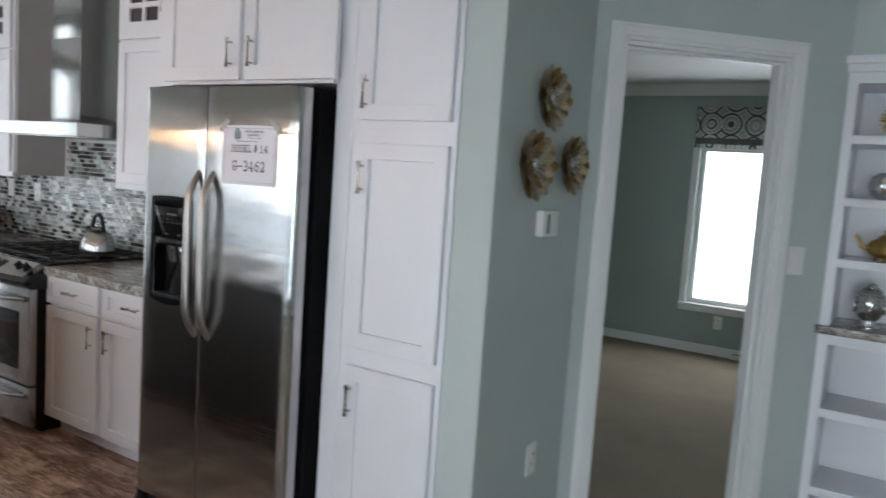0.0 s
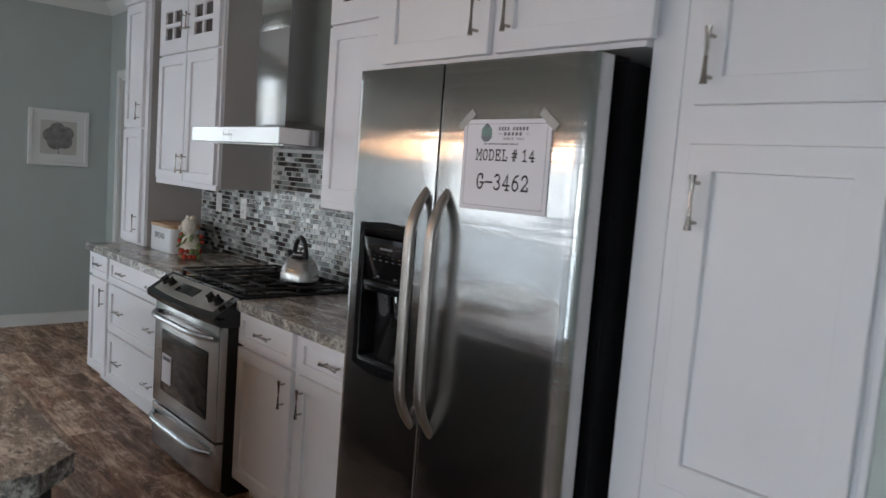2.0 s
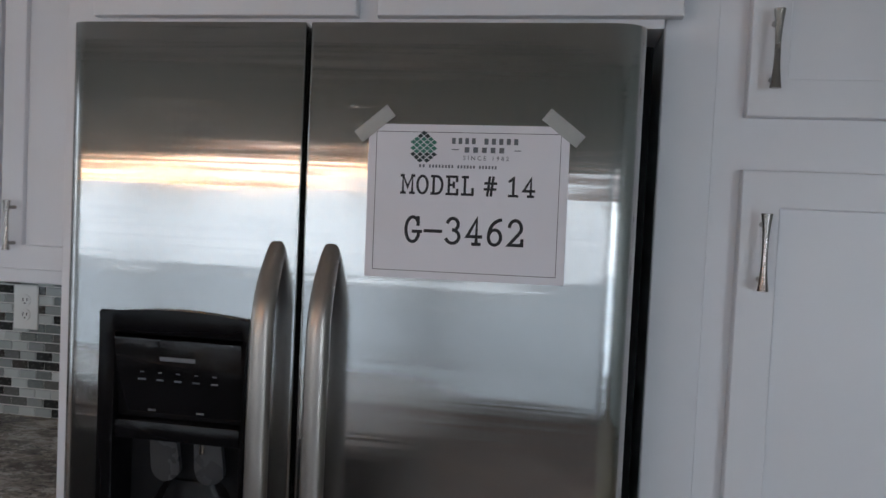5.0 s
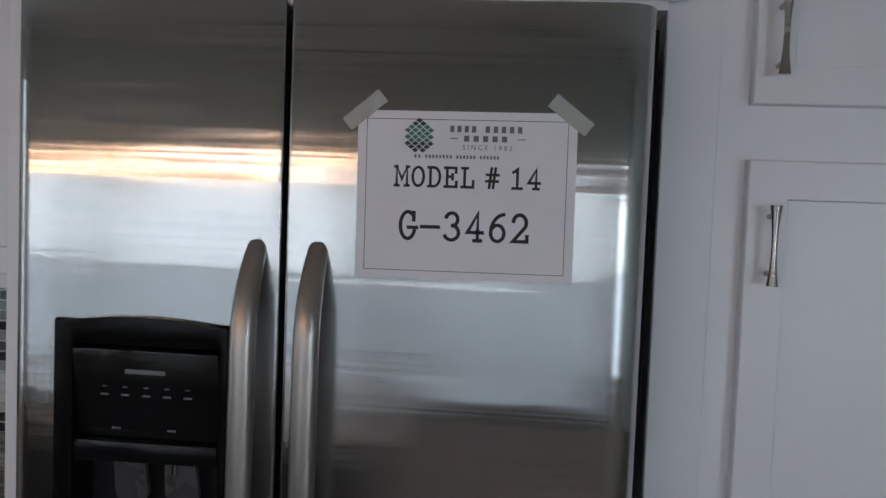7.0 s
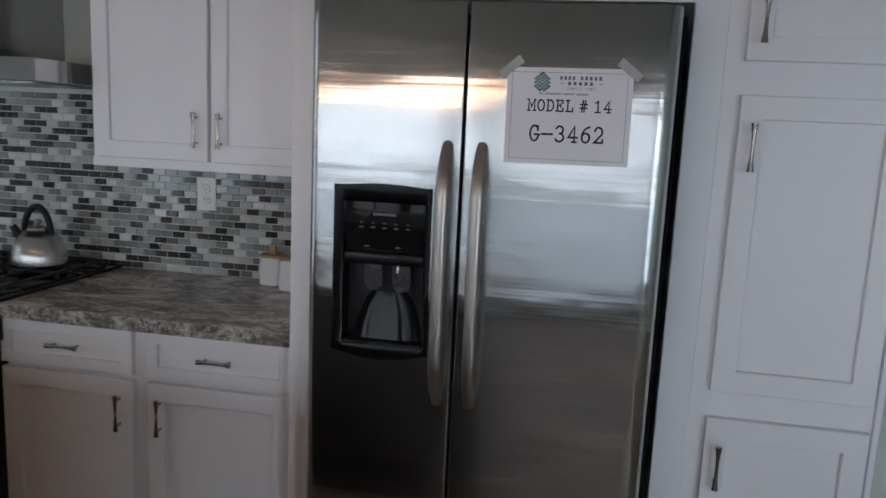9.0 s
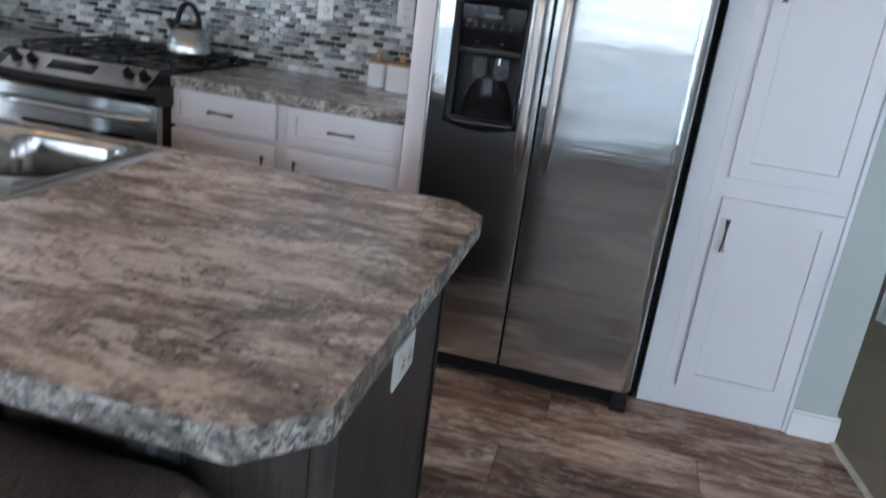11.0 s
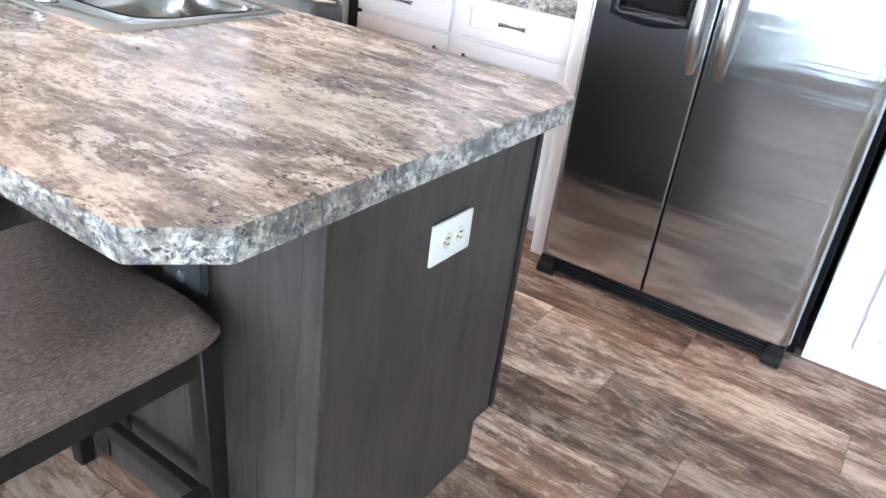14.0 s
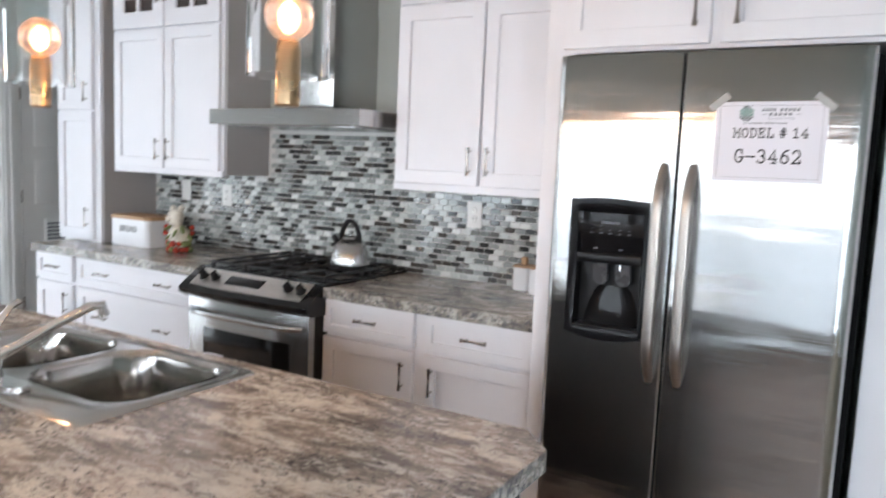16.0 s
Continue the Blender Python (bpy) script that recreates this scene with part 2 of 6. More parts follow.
def woven(name):
    """Coarse slubbed upholstery, threads across the seat."""
    m, nt, p = nodes_of(name)
    n = tex_noise(nt, mapped(nt, (640, 85, 640)), 1.0, 4, 0.7)
    n2 = tex_noise(nt, mapped(nt, (60, 520, 60)), 1.0, 2, 0.6)
    col = mix(nt, ramp(nt, n, [(0.3, (0.064, 0.044, 0.034)), (0.5, (0.163, 0.119, 0.095)), (0.72, (0.31, 0.238, 0.195))]), (0.085, 0.070, 0.058), ramp(nt, n2, [(0.45, grey(0)), (0.75, grey(0.7))]))
    nt.links.new(col, p.inputs["Base Color"])
    p.inputs["Roughness"].default_value = 0.9
    p.inputs["Specular IOR Level"].default_value = 0.2
    bump(nt, p, n, 0.6, 0.002)
    return m


TILE_STOPS = [(0.0, (0.028, 0.030, 0.030)), (0.16, (0.13, 0.135, 0.13)), (0.28, (0.050, 0.044, 0.038)), (0.38, (0.27, 0.295, 0.29)), (0.54, (0.48, 0.51, 0.50)), (0.68, (0.17, 0.19, 0.187)), (0.78, (0.36, 0.385, 0.38)), (0.90, (0.62, 0.64, 0.63))]


def glass_tile(name, island):
    m, nt, p = nodes_of(name)
    if island:
        src = nt.nodes.new("ShaderNodeNewGeometry").outputs["Random Per Island"]
    else:
        src = nt.nodes.new("ShaderNodeObjectInfo").outputs["Random"]
    col = ramp(nt, src, TILE_STOPS, "CONSTANT")
    v = mapped(nt, (1, 1, 1))
    col = mix(nt, col, (0.5, 0.5, 0.48), ramp(nt, tex_noise(nt, v, 90, 4), [(0.55, grey(0)), (0.75, grey(0.25))]))
    nt.links.new(col, p.inputs["Base Color"])
    p.inputs["Roughness"].default_value = 0.12
    p.inputs["Coat Weight"].default_value = 0.5
    bump(nt, p, tex_noise(nt, v, 40, 2), 0.15, 0.002)
    return m


def clear_glass(name, rough=0.0, tone=(0.98, 0.99, 0.99)):
    m, nt, p = nodes_of(name)
    p.inputs["Base Color"].default_value = (*tone, 1)
    p.inputs["Transmission Weight"].default_value = 1.0
    p.inputs["Roughness"].default_value = rough
    p.inputs["IOR"].default_value = 1.45
    return m


def glowing(name, col, strength):
    m, nt, p = nodes_of(name)
    p.inputs["Base Color"].default_value = (*col, 1)
    p.inputs["Emission Color"].default_value = (*col, 1)
    p.inputs["Emission Strength"].default_value = strength
    return m


def sheer(name, col):
    """Thin cloth that lets daylight glow through."""
    m, nt, p = nodes_of(name)
    p.inputs["Base Color"].default_value = (*col, 1)
    p.inputs["Roughness"].default_value = 0.8
    tl = nt.nodes.new("ShaderNodeBsdfTranslucent")
    nt.links.new(ramp(nt, tex_noise(nt, mapped(nt), 30, 3), [(0.3, tuple(c * 0.85 for c in col)), (0.7, col)]), tl.inputs["Color"])
    both = nt.nodes.new("ShaderNodeMixShader")
    both.inputs[0].default_value = 0.75
    nt.links.new(p.outputs[0], both.inputs[1])
    nt.links.new(tl.outputs[0], both.inputs[2])
    nt.links.new(both.outputs[0], nt.nodes["Material Output"].inputs["Surface"])
    return m


def damask(name):
    """Valance cloth: pale scrolls and rings on charcoal."""
    m, nt, p = nodes_of(name)
    v = mapped(nt, (5.2, 1, 5.2))
    vo = nt.nodes.new("ShaderNodeTexVoronoi")
    vo.inputs["Scale"].default_value, vo.inputs["Randomness"].default_value = 1.0, 0.25
    nt.links.new(v, vo.inputs["Vector"])
    sn = nt.nodes.new("ShaderNodeMath")
    sn.operation = "SINE"
    mu = nt.nodes.new("ShaderNodeMath")
    mu.operation = "MULTIPLY"
    mu.inputs[1].default_value = 21.0
    nt.links.new(vo.outputs["Distance"], mu.inputs[0])
    nt.links.new(mu.outputs[0], sn.inputs[0])
    half = nt.nodes.new("ShaderNodeMath")
    half.operation = "MULTIPLY_ADD"
    half.inputs[1].default_value = half.inputs[2].default_value = 0.5
    nt.links.new(sn.outputs[0], half.inputs[0])
    nt.links.new(ramp(nt, half.outputs[0], [(0.10, (0.10, 0.10, 0.10)), (0.20, (0.56, 0.58, 0.54)), (0.70, (0.66, 0.68, 0.63)), (0.88, (0.40, 0.41, 0.39))]), p.inputs["Base Color"])
    p.inputs["Roughness"].default_value = 0.9
    bump(nt, p, tex_noise(nt, v, 90, 2), 0.3, 0.001)
    return m


M_WALL = plain("sage_wall_paint", (0.455, 0.507, 0.492), 0.6, var=0.03, scale=2.0, fine=260, relief=0.12)
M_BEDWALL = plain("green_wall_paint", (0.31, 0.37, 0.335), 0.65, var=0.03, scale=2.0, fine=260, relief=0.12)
M_CEIL = plain("ceiling_paint", (0.74, 0.75, 0.74), 0.8, var=0.03, scale=3, fine=90, relief=0.3)
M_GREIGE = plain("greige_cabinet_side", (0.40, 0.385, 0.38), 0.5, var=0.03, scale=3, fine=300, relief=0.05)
M_WHITE = plain("white_cabinet_paint", (0.748, 0.75, 0.785), 0.36, var=0.02, scale=3, fine=300, relief=0.06)
M_TRIM = plain("white_trim_paint", (0.76, 0.77, 0.76), 0.42, var=0.02, scale=3, fine=200, relief=0.06)
M_STEEL = stainless("brushed_stainless", True)
M_STEEL_H = stainless("brushed_stainless_across", False, 0.24, 0.60)
M_RANGE = stainless("range_stainless", False, 0.22, 0.44)
M_SINK = plain("sink_steel", (0.53, 0.51, 0.49), 0.14, 1.0, var=0.03, scale=3, relief=0.0)
M_SATIN = plain("satin_metal", (0.40, 0.37, 0.345), 0.33, 1.0, var=0.01, scale=0.8, relief=0.0)
M_KETTLE = stainless("kettle_steel", True, 0.24, 0.47, 0.0)
M_CHROME = plain("chrome", (0.8, 0.8, 0.8), 0.08, 1.0, var=0.02, relief=0.0)
M_NICKEL = plain("brushed_nickel", (0.38, 0.35, 0.33), 0.23, 1.0, var=0.03, scale=4, relief=0.0)
M_BLACK = plain("black_plastic", (0.012, 0.012, 0.013), 0.35, var=0.2, scale=10)
M_GLOSS = plain("black_gloss", (0.008, 0.008, 0.009), 0.07, var=0.1, relief=0.0)
M_DISP = plain("dispenser_black", (0.006, 0.006, 0.007), 0.16, var=0.1, relief=0.0)
M_BRKT = plain("bracket_black", (0.03, 0.03, 0.033), 0.38, var=0.15, scale=30, fine=500, relief=0.3)
M_IRON = plain("cast_iron", (0.014, 0.014, 0.015), 0.55, var=0.25, scale=60, fine=400, relief=0.5)
M_FRSIDE = plain("fridge_side_black", (0.006, 0.006, 0.007), 0.75, var=0.1, scale=30, fine=500, relief=0.4)
M_FRSIDE.node_tree.nodes["Principled BSDF"].inputs["Specular IOR Level"].default_value = 0.08
M_LAM = laminate("stone_laminate")
M_EDGE = laminate("stone_laminate_edge_sky_tint", True)
M_PLANK = plank_wood("plank_floor")
M_GAP = plain("plank_joint", (0.085, 0.065, 0.052), 0.8)
M_GREYW = grey_wood("grey_stained_wood")
M_DARKW = grey_wood("dark_stool_wood", (0.015, 0.0115, 0.0105))
M_CARPET = tufted("beige_carpet", (0.24, 0.195, 0.138), (0.40, 0.34, 0.25))
M_CLOTH = woven("slub_upholstery")
M_TILE = glass_tile("mosaic_tile", False)
M_TILES = glass_tile("mosaic_tile_rest", True)
M_GROUT = plain("grout", (0.58, 0.58, 0.56), 0.9, var=0.06, fine=500, relief=0.3)
M_PLATE = plain("white_plastic_plate", (0.74, 0.74, 0.72), 0.35, var=0.01, relief=0.0)
M_GUARD = plain("guard_black", (0.008, 0.008, 0.009), 0.08, var=0.1, relief=0.0)
M_PADDLE = plain("paddle_grey", (0.055, 0.057, 0.062), 0.3, var=0.1, relief=0.0)
M_SLATE = plain("slate_ink", (0.035, 0.05, 0.055), 0.7, relief=0.0)
M_IVORY = plain("ivory_plastic", (0.66, 0.62, 0.50), 0.4, var=0.02, relief=0.0)
M_PAPER = plain("white_paper", (0.74, 0.73, 0.78), 0.7, var=0.02, scale=8, relief=0.08)
M_INK = plain("black_ink", (0.02, 0.02, 0.025), 0.7, relief=0.0)
M_GREENINK = plain("green_ink", (0.06, 0.20, 0.155), 0.7, relief=0.0)
M_GREYINK = plain("grey_ink", (0.14, 0.15, 0.17), 0.7, relief=0.0)
M_TAPE = plain("frosted_tape", (0.36, 0.37, 0.36), 0.4, var=0.06, scale=40, relief=0.2)
M_GLASS = clear_glass("clear_glass")
M_PANE = clear_glass("window_glass")
M_BULB = clear_glass("amber_bulb_glass", 0.22, (1.0, 0.72, 0.60))
M_FIL = glowing("filament", (1.0, 0.55, 0.27), 1150.0)
M_FASCIA = plain("fascia_steel", (0.60, 0.56, 0.52), 0.32, 1.0, var=0.04, scale=20, relief=0.02)
M_BRASS = plain("satin_brass", (0.48, 0.33, 0.20), 0.28, 1.0, var=0.03, scale=4, relief=0.0)
M_GOLD = plain("antique_gold", (0.45, 0.30, 0.10), 0.32, 1.0, var=0.25, scale=40, relief=0.3)
M_CAPIZ = plain("capiz_shell", (0.50, 0.41, 0.28), 0.4, 0.0, var=0.4, scale=30, relief=0.4)
M_MERC = plain("mercury_glass", (0.62, 0.62, 0.62), 0.10, 1.0, var=0.3, scale=70, relief=0.5)
M_LITE = plain("dark_cabinet_glass", (0.035, 0.022, 0.020), 0.08, var=0.15, relief=0.0, coat=0.5)
M_VALANCE = damask("valance_cloth")
M_BAND = plain("charcoal_band", (0.13, 0.13, 0.125), 0.9, var=0.1, fine=400, relief=0.3)
M_LID = plain("light_wood_lid", (0.42, 0.25, 0.13), 0.5, var=0.2, scale=8, stretch=(1, 9, 9))
M_ENAMEL = plain("white_enamel", (0.72, 0.73, 0.75), 0.2, var=0.02, relief=0.0)
M_CERAM = plain("cream_ceramic", (0.62, 0.58, 0.50), 0.25, var=0.2, scale=30)
M_REDC = plain("red_ceramic", (0.40, 0.05, 0.03), 0.25, var=0.25, scale=40)
M_GRNC = plain("green_ceramic", (0.16, 0.20, 0.07), 0.3, var=0.3, scale=40)
M_PRINT = plain("grey_petal_print", (0.20, 0.195, 0.19), 0.8, var=0.45, scale=18)
M_PRINTBG = plain("print_paper", (0.55, 0.545, 0.52), 0.8, var=0.05, scale=6)
M_GROUND = tufted("yard_grass", (0.09, 0.10, 0.05), (0.14, 0.15, 0.08), 60, 0.5)
for mat, spec in ((M_GUARD, 0.2), (M_GLOSS, 0.4), (M_DISP, 0.2), (M_BLACK, 0.2), (M_DARKW, 0.3), (M_GREYW, 0.4)):
    mat.node_tree.nodes["Principled BSDF"].inputs["Specular IOR Level"].default_value = spec
M_SHEER = sheer("amber_sheer", (0.90, 0.48, 0.25))
M_SLAT = plain("blind_slat", (0.7, 0.7, 0.68), 0.5)


# ---- building helpers ----
def box(bm, x0, x1, y0, y1, z0, z1, bev=0.0, seg=2):
    r = bmesh.ops.create_cube(bm, size=1.0)
    vs = r["verts"]
    bmesh.ops.scale(bm, vec=(abs(x1 - x0), abs(y1 - y0), abs(z1 - z0)), verts=vs)
    bmesh.ops.translate(bm, vec=((x0 + x1) / 2, (y0 + y1) / 2, (z0 + z1) / 2), verts=vs)
    if bev > 0:
        es = list({e for v in vs for e in v.link_edges})
        bmesh.ops.bevel(bm, geom=es, offset=bev, segments=seg, affect="EDGES", profile=0.6)
    return bm


def B(*a, **k):
    return box(bmesh.new(), *a, **k)


def prism(bm, pts, z0, z1, bev=0.0, seg=2):
    """A plan outline (counter-clockwise) raised from z0 to z1."""
    lo = [bm.verts.new((x, y, z0)) for x, y in pts]
    hi = [bm.verts.new((x, y, z1)) for x, y in pts]
    n = len(pts)
    fs = [bm.faces.new(hi), bm.faces.new(lo[::-1])]
    for i in range(n):
        fs.append(bm.faces.new((lo[i], lo[(i + 1) % n], hi[(i + 1) % n], hi[i])))
    if bev > 0:
        es = list({e for f in fs[:2] for e in f.edges})
        bmesh.ops.bevel(bm, geom=es, offset=bev, segments=seg, affect="EDGES")
    return bm


def lathe(bm, prof, cx=0, cy=0, cz=0, seg=28, sx=1.0, sy=1.0):
    """A profile of (radius, height) turned about an upright axis."""
    rings = []
    for r, z in prof:
        if r < 1e-5:
            rings.append([bm.verts.new((cx, cy, cz + z))])
        else:
            rings.append([bm.verts.new((cx + sx * r * math.cos(2 * math.pi * i / seg), cy + sy * r * math.sin(2 * math.pi * i / seg), cz + z)) for i in range(seg)])
    for a, b in zip(rings, rings[1:]):
        for i in range(seg):
            j = (i + 1) % seg
            if len(a) == 1 and len(b) == 1:
                continue
            if len(a) == 1:
                bm.faces.new((a[0], b[j], b[i]))
            elif len(b) == 1:
                bm.faces.new((a[i], a[j], b[0]))
            else:
                bm.faces.new((a[i], a[j], b[j], b[i]))
    return bm


def tube(bm, path, radii, seg=12, flat=(1.0, 1.0), up=(0, 0, 1)):
    """A round or flattened bar along points; radii one number or one a point."""
    if isinstance(radii, (int, float)):
        radii = [radii] * len(path)
    path = [Vector(p) for p in path]
    rings = []
    side0 = None
    for i, p in enumerate(path):
        d = (path[min(i + 1, len(path) - 1)] - path[max(i - 1, 0)]).normalized()
        u = Vector(up)
        if abs(d.dot(u)) > 0.95:
            u = Vector((0, -1, 0)) if side0 is None else side0
        s = d.cross(u).normalized()
        side0 = s.cross(d)
        w = s.cross(d).normalized()
        rings.append([bm.verts.new(p + s * radii[i] * flat[0] * math.cos(2 * math.pi * k / seg) + w * radii[i] * flat[1] * math.sin(2 * math.pi * k / seg)) for k in range(seg)])
    for a, b in zip(rings, rings[1:]):
        for k in range(seg):
            bm.faces.new((a[k], a[(k + 1) % seg], b[(k + 1) % seg], b[k]))
    bm.faces.new(rings[0][::-1])
    bm.faces.new(rings[-1])
    return bm


def T(*a, **k):
    return tube(bmesh.new(), *a, **k)


def ball(bm, c, r, sub=2, squash=(1, 1, 1)):
    vs = bmesh.ops.create_icosphere(bm, subdivisions=sub, radius=r)["verts"]
    bmesh.ops.scale(bm, vec=squash, verts=vs)
    bmesh.ops.translate(bm, vec=c, verts=vs)
    return bm


def part(name, bm, material, parent=None, label="", turn=None, crease=38):
    me = bpy.data.meshes.new(name)
    if turn is not None:
        bm.transform(turn)
    bmesh.ops.recalc_face_normals(bm, faces=bm.faces)
    bm.to_mesh(me)
    bm.free()
    me.materials.append(material)
    me.polygons.foreach_set("use_smooth", [True] * len(me.polygons))
    me.set_sharp_from_angle(angle=radians(crease))
    ob = new(name, me)
    if parent is not None:
        ob.parent = parent
    if label:
        tagged(ob, label)
    return ob


def thing(name, label, category, group="", kind=""):
    return tagged(new(name), label, category, group, kind)


def settle(root):
    """Moves a thing's Empty to its base, leaving its parts where they stand."""
    pts = [v.co for o in root.children_recursive if o.type == "MESH" for v in o.data.vertices]
    lo = Vector((min(p.x for p in pts), min(p.y for p in pts), min(p.z for p in pts)))
    hi = Vector((max(p.x for p in pts), max(p.y for p in pts), max(p.z for p in pts)))
    base = Vector(((lo.x + hi.x) / 2, (lo.y + hi.y) / 2, lo.z))
    done = set()
    for o in root.children_recursive:
        if o.data.name not in done:
            o.data.transform(Matrix.Translation(-base))
            done.add(o.data.name)
    root.location = base
    return root


def structure(name, bm, material, label, category, turn=None):
    return tagged(part(name, bm, material, None, turn=turn), label, category, "", "structure")


def letters(text, size, m, align="CENTER", depth=0.0004):
    """Built-in lettering as a bmesh, laid by the pose m (text's x to the right, y up)."""
    c = bpy.data.curves.new("lettering", "FONT")
    c.body, c.size, c.extrude, c.align_x, c.resolution_u = text, size, depth, align, 3
    ob = new("lettering", c)
    dg = bpy.context.evaluated_depsgraph_get()
    me = bpy.data.meshes.new_from_object(ob.evaluated_get(dg))
    bm = bmesh.new()
    bm.from_mesh(me)
    bpy.data.objects.remove(ob)
    bpy.data.curves.remove(c)
    bpy.data.meshes.remove(me)
    bm.transform(m)
    return bm


# ---- the shell ----
CEIL, BACK, LEFT, RIGHT = 2.70, 0.835, LEFTX, 4.6
SIDE_X = 1.172           # wall beside the pantry
DIAG = (1.172, 0.860)    # foot of the diagonal wall
SHELF_Y = 1.662
structure("floor", B(LEFT - 0.2, 1.35, REARY - 0.1, 3.0, -0.06, -0.004), M_GAP, "dark subfloor under the plank flooring", "floor")
carpet = bmesh.new()
prism(carpet, [(1.181, 0.16), (1.83, REARY - 0.1), (RIGHT + 0.1, REARY - 0.1), (RIGHT + 0.1, 5.4), (-1.2, 5.4), (-1.2, 0.95), (1.181, 0.95)], -0.05, 0.006)
structure("carpet_floor", carpet, M_CARPET, "beige cut-pile carpet in the living room and bedroom", "carpet")
strip = bmesh.new()
prism(strip, [(1.172, 0.14), (1.172 + 0.64, REARY), (1.192 + 0.64, REARY), (1.192, 0.14)], -0.004, 0.009)
structure("trim_transition", strip, M_CERAM, "slim pale strip between plank floor and carpet", "trim")
structure("ceiling", B(LEFT - 0.1, RIGHT + 0.1, REARY - 0.1, 1.0, CEIL, CEIL + 0.08), M_CEIL, "flat white painted ceiling", "ceiling")
structure("ceiling_nook", B(1.0, RIGHT + 0.1, 1.0, SHELF_Y + 0.5, CEIL, CEIL + 0.08), M_CEIL, "flat white painted ceiling over the nook", "ceiling")
structure("ceiling_bedroom", B(-1.2, RIGHT + 0.1, 0.95, 5.4, 2.47, 2.55), M_CEIL, "white bedroom ceiling", "ceiling")
structure("ceiling_utility", B(LEFT - 0.1, -1.3, 1.0, 3.0, 2.47, 2.55), M_CEIL, "white utility room ceiling", "ceiling")
lw = bmesh.new()
LW0, LW1, LZ1 = -2.1, -0.7, 2.40
box(lw, LEFT - 0.1, LEFT, REARY - 0.1, LW0, -0.02, CEIL)
box(lw, LEFT - 0.1, LEFT, LW1, 3.0, -0.02, CEIL)
box(lw, LEFT - 0.1, LEFT, LW0, LW1, -0.02, RZ0)
box(lw, LEFT - 0.1, LEFT, LW0, LW1, LZ1, CEIL)
structure("wall_left", lw, M_WALL, "sage green painted wall", "wall")
DO0, DO1, DOH = -4.98, -4.24, 2.07
bw = bmesh.new()
box(bw, LEFT, DO0, BACK, BACK + 0.11, -0.02, CEIL)
box(bw, DO1, SIDE_X - 0.02, BACK, BACK + 0.11, -0.02, CEIL)
box(bw, DO0, DO1, BACK, BACK + 0.11, DOH, CEIL)
structure("wall_back", bw, M_WALL, "sage green painted wall behind the kitchen", "wall")
structure("wall_pantry_end", B(1.028, SIDE_X, 0.150, BACK, -0.02, CEIL), M_WALL, "sage green wall end beside the pantry", "wall")
structure("wall_side", B(SIDE_X - 0.02, SIDE_X - 0.002, BACK, 0.96, -0.02, CEIL), M_WALL, "sage green painted wall", "wall")
D45 = pose(DIAG[0], DIAG[1], 0, 0, 0, 45)
DG0, DG1, DGH, DGL = 0.122, 0.862, 2.062, 1.134
dw = bmesh.new()
box(dw, 0.0, DG0, 0, 0.11, -0.02, CEIL)
box(dw, DG1, DGL, 0, 0.11, -0.02, CEIL)
box(dw, DG0, DG1, 0, 0.11, DGH, CEIL)
structure("wall_diagonal", dw, M_WALL, "sage green diagonal wall with the bedroom doorway", "wall", D45)
structure("wall_right", B(RIGHT, RIGHT + 0.1, REARY - 0.1, 5.4, -0.02, CEIL), M_WALL, "sage green painted wall", "wall")
rw = bmesh.new()
edges = [LEFT] + [v for w in REAR for v in w] + [RIGHT]
for a, b in zip(edges[::2], edges[1::2]):
    box(rw, a, b, REARY - 0.12, REARY, -0.02, CEIL)
for a, b in REAR:
    box(rw, a, b, REARY - 0.12, REARY, -0.02, RZ0)
    box(rw, a, b, REARY - 0.12, REARY, RZ1, CEIL)
structure("wall_rear", rw, M_WALL, "sage green wall with wide windows", "wall")
# bedroom shell
BY = 5.17
bb = bmesh.new()
BW0, BW1, BWZ0, BWZ1 = 0.51, 1.71, 0.45, 1.92
box(bb, -1.2, BW0, BY, BY + 0.12, -0.02, 2.47)
box(bb, BW1, RIGHT, BY, BY + 0.12, -0.02, 2.47)
box(bb, BW0, BW1, BY, BY + 0.12, -0.02, BWZ0)
box(bb, BW0, BW1, BY, BY + 0.12, BWZ1, 2.47)
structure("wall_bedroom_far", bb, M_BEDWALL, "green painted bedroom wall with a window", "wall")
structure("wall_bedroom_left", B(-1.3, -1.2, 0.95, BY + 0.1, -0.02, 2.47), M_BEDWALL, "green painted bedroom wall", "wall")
structure("wall_utility_far", B(LEFT, -1.3, 2.9, 3.0, -0.02, 2.47), M_WALL, "pale utility room wall", "wall")
structure("wall_utility_right", B(-3.2, -3.1, 0.95, 2.9, -0.02, 2.47), M_WALL, "pale utility room wall", "wall")
structure("ground", B(-60, 60, -60, 60, -0.5, -0.4), M_GROUND, "open grass around the house", "ground")


def crown(name, m, length, z, label):
    """A stepped cove along local x, facing local -y, hanging from the height z."""
    bm = bmesh.new()
    prof = [(0, -0.10), (-0.012, -0.10), (-0.020, -0.085), (-0.028, -0.07), (-0.055, -0.035), (-0.07, -0.022), (-0.078, -0.012), (-0.078, -0.001), (0, -0.001)]
    rows = [[bm.verts.new((x, y, z + h)) for y, h in prof] for x in (0, length)]
    for i in range(len(prof)):
        j = (i + 1) % len(prof)
        bm.faces.new((rows[0][i], rows[0][j], rows[1][j], rows[1][i]))
    bm.faces.new(rows[0][::-1])
    bm.faces.new(rows[1])
    return structure(name, bm, M_TRIM, label, "trim", m)


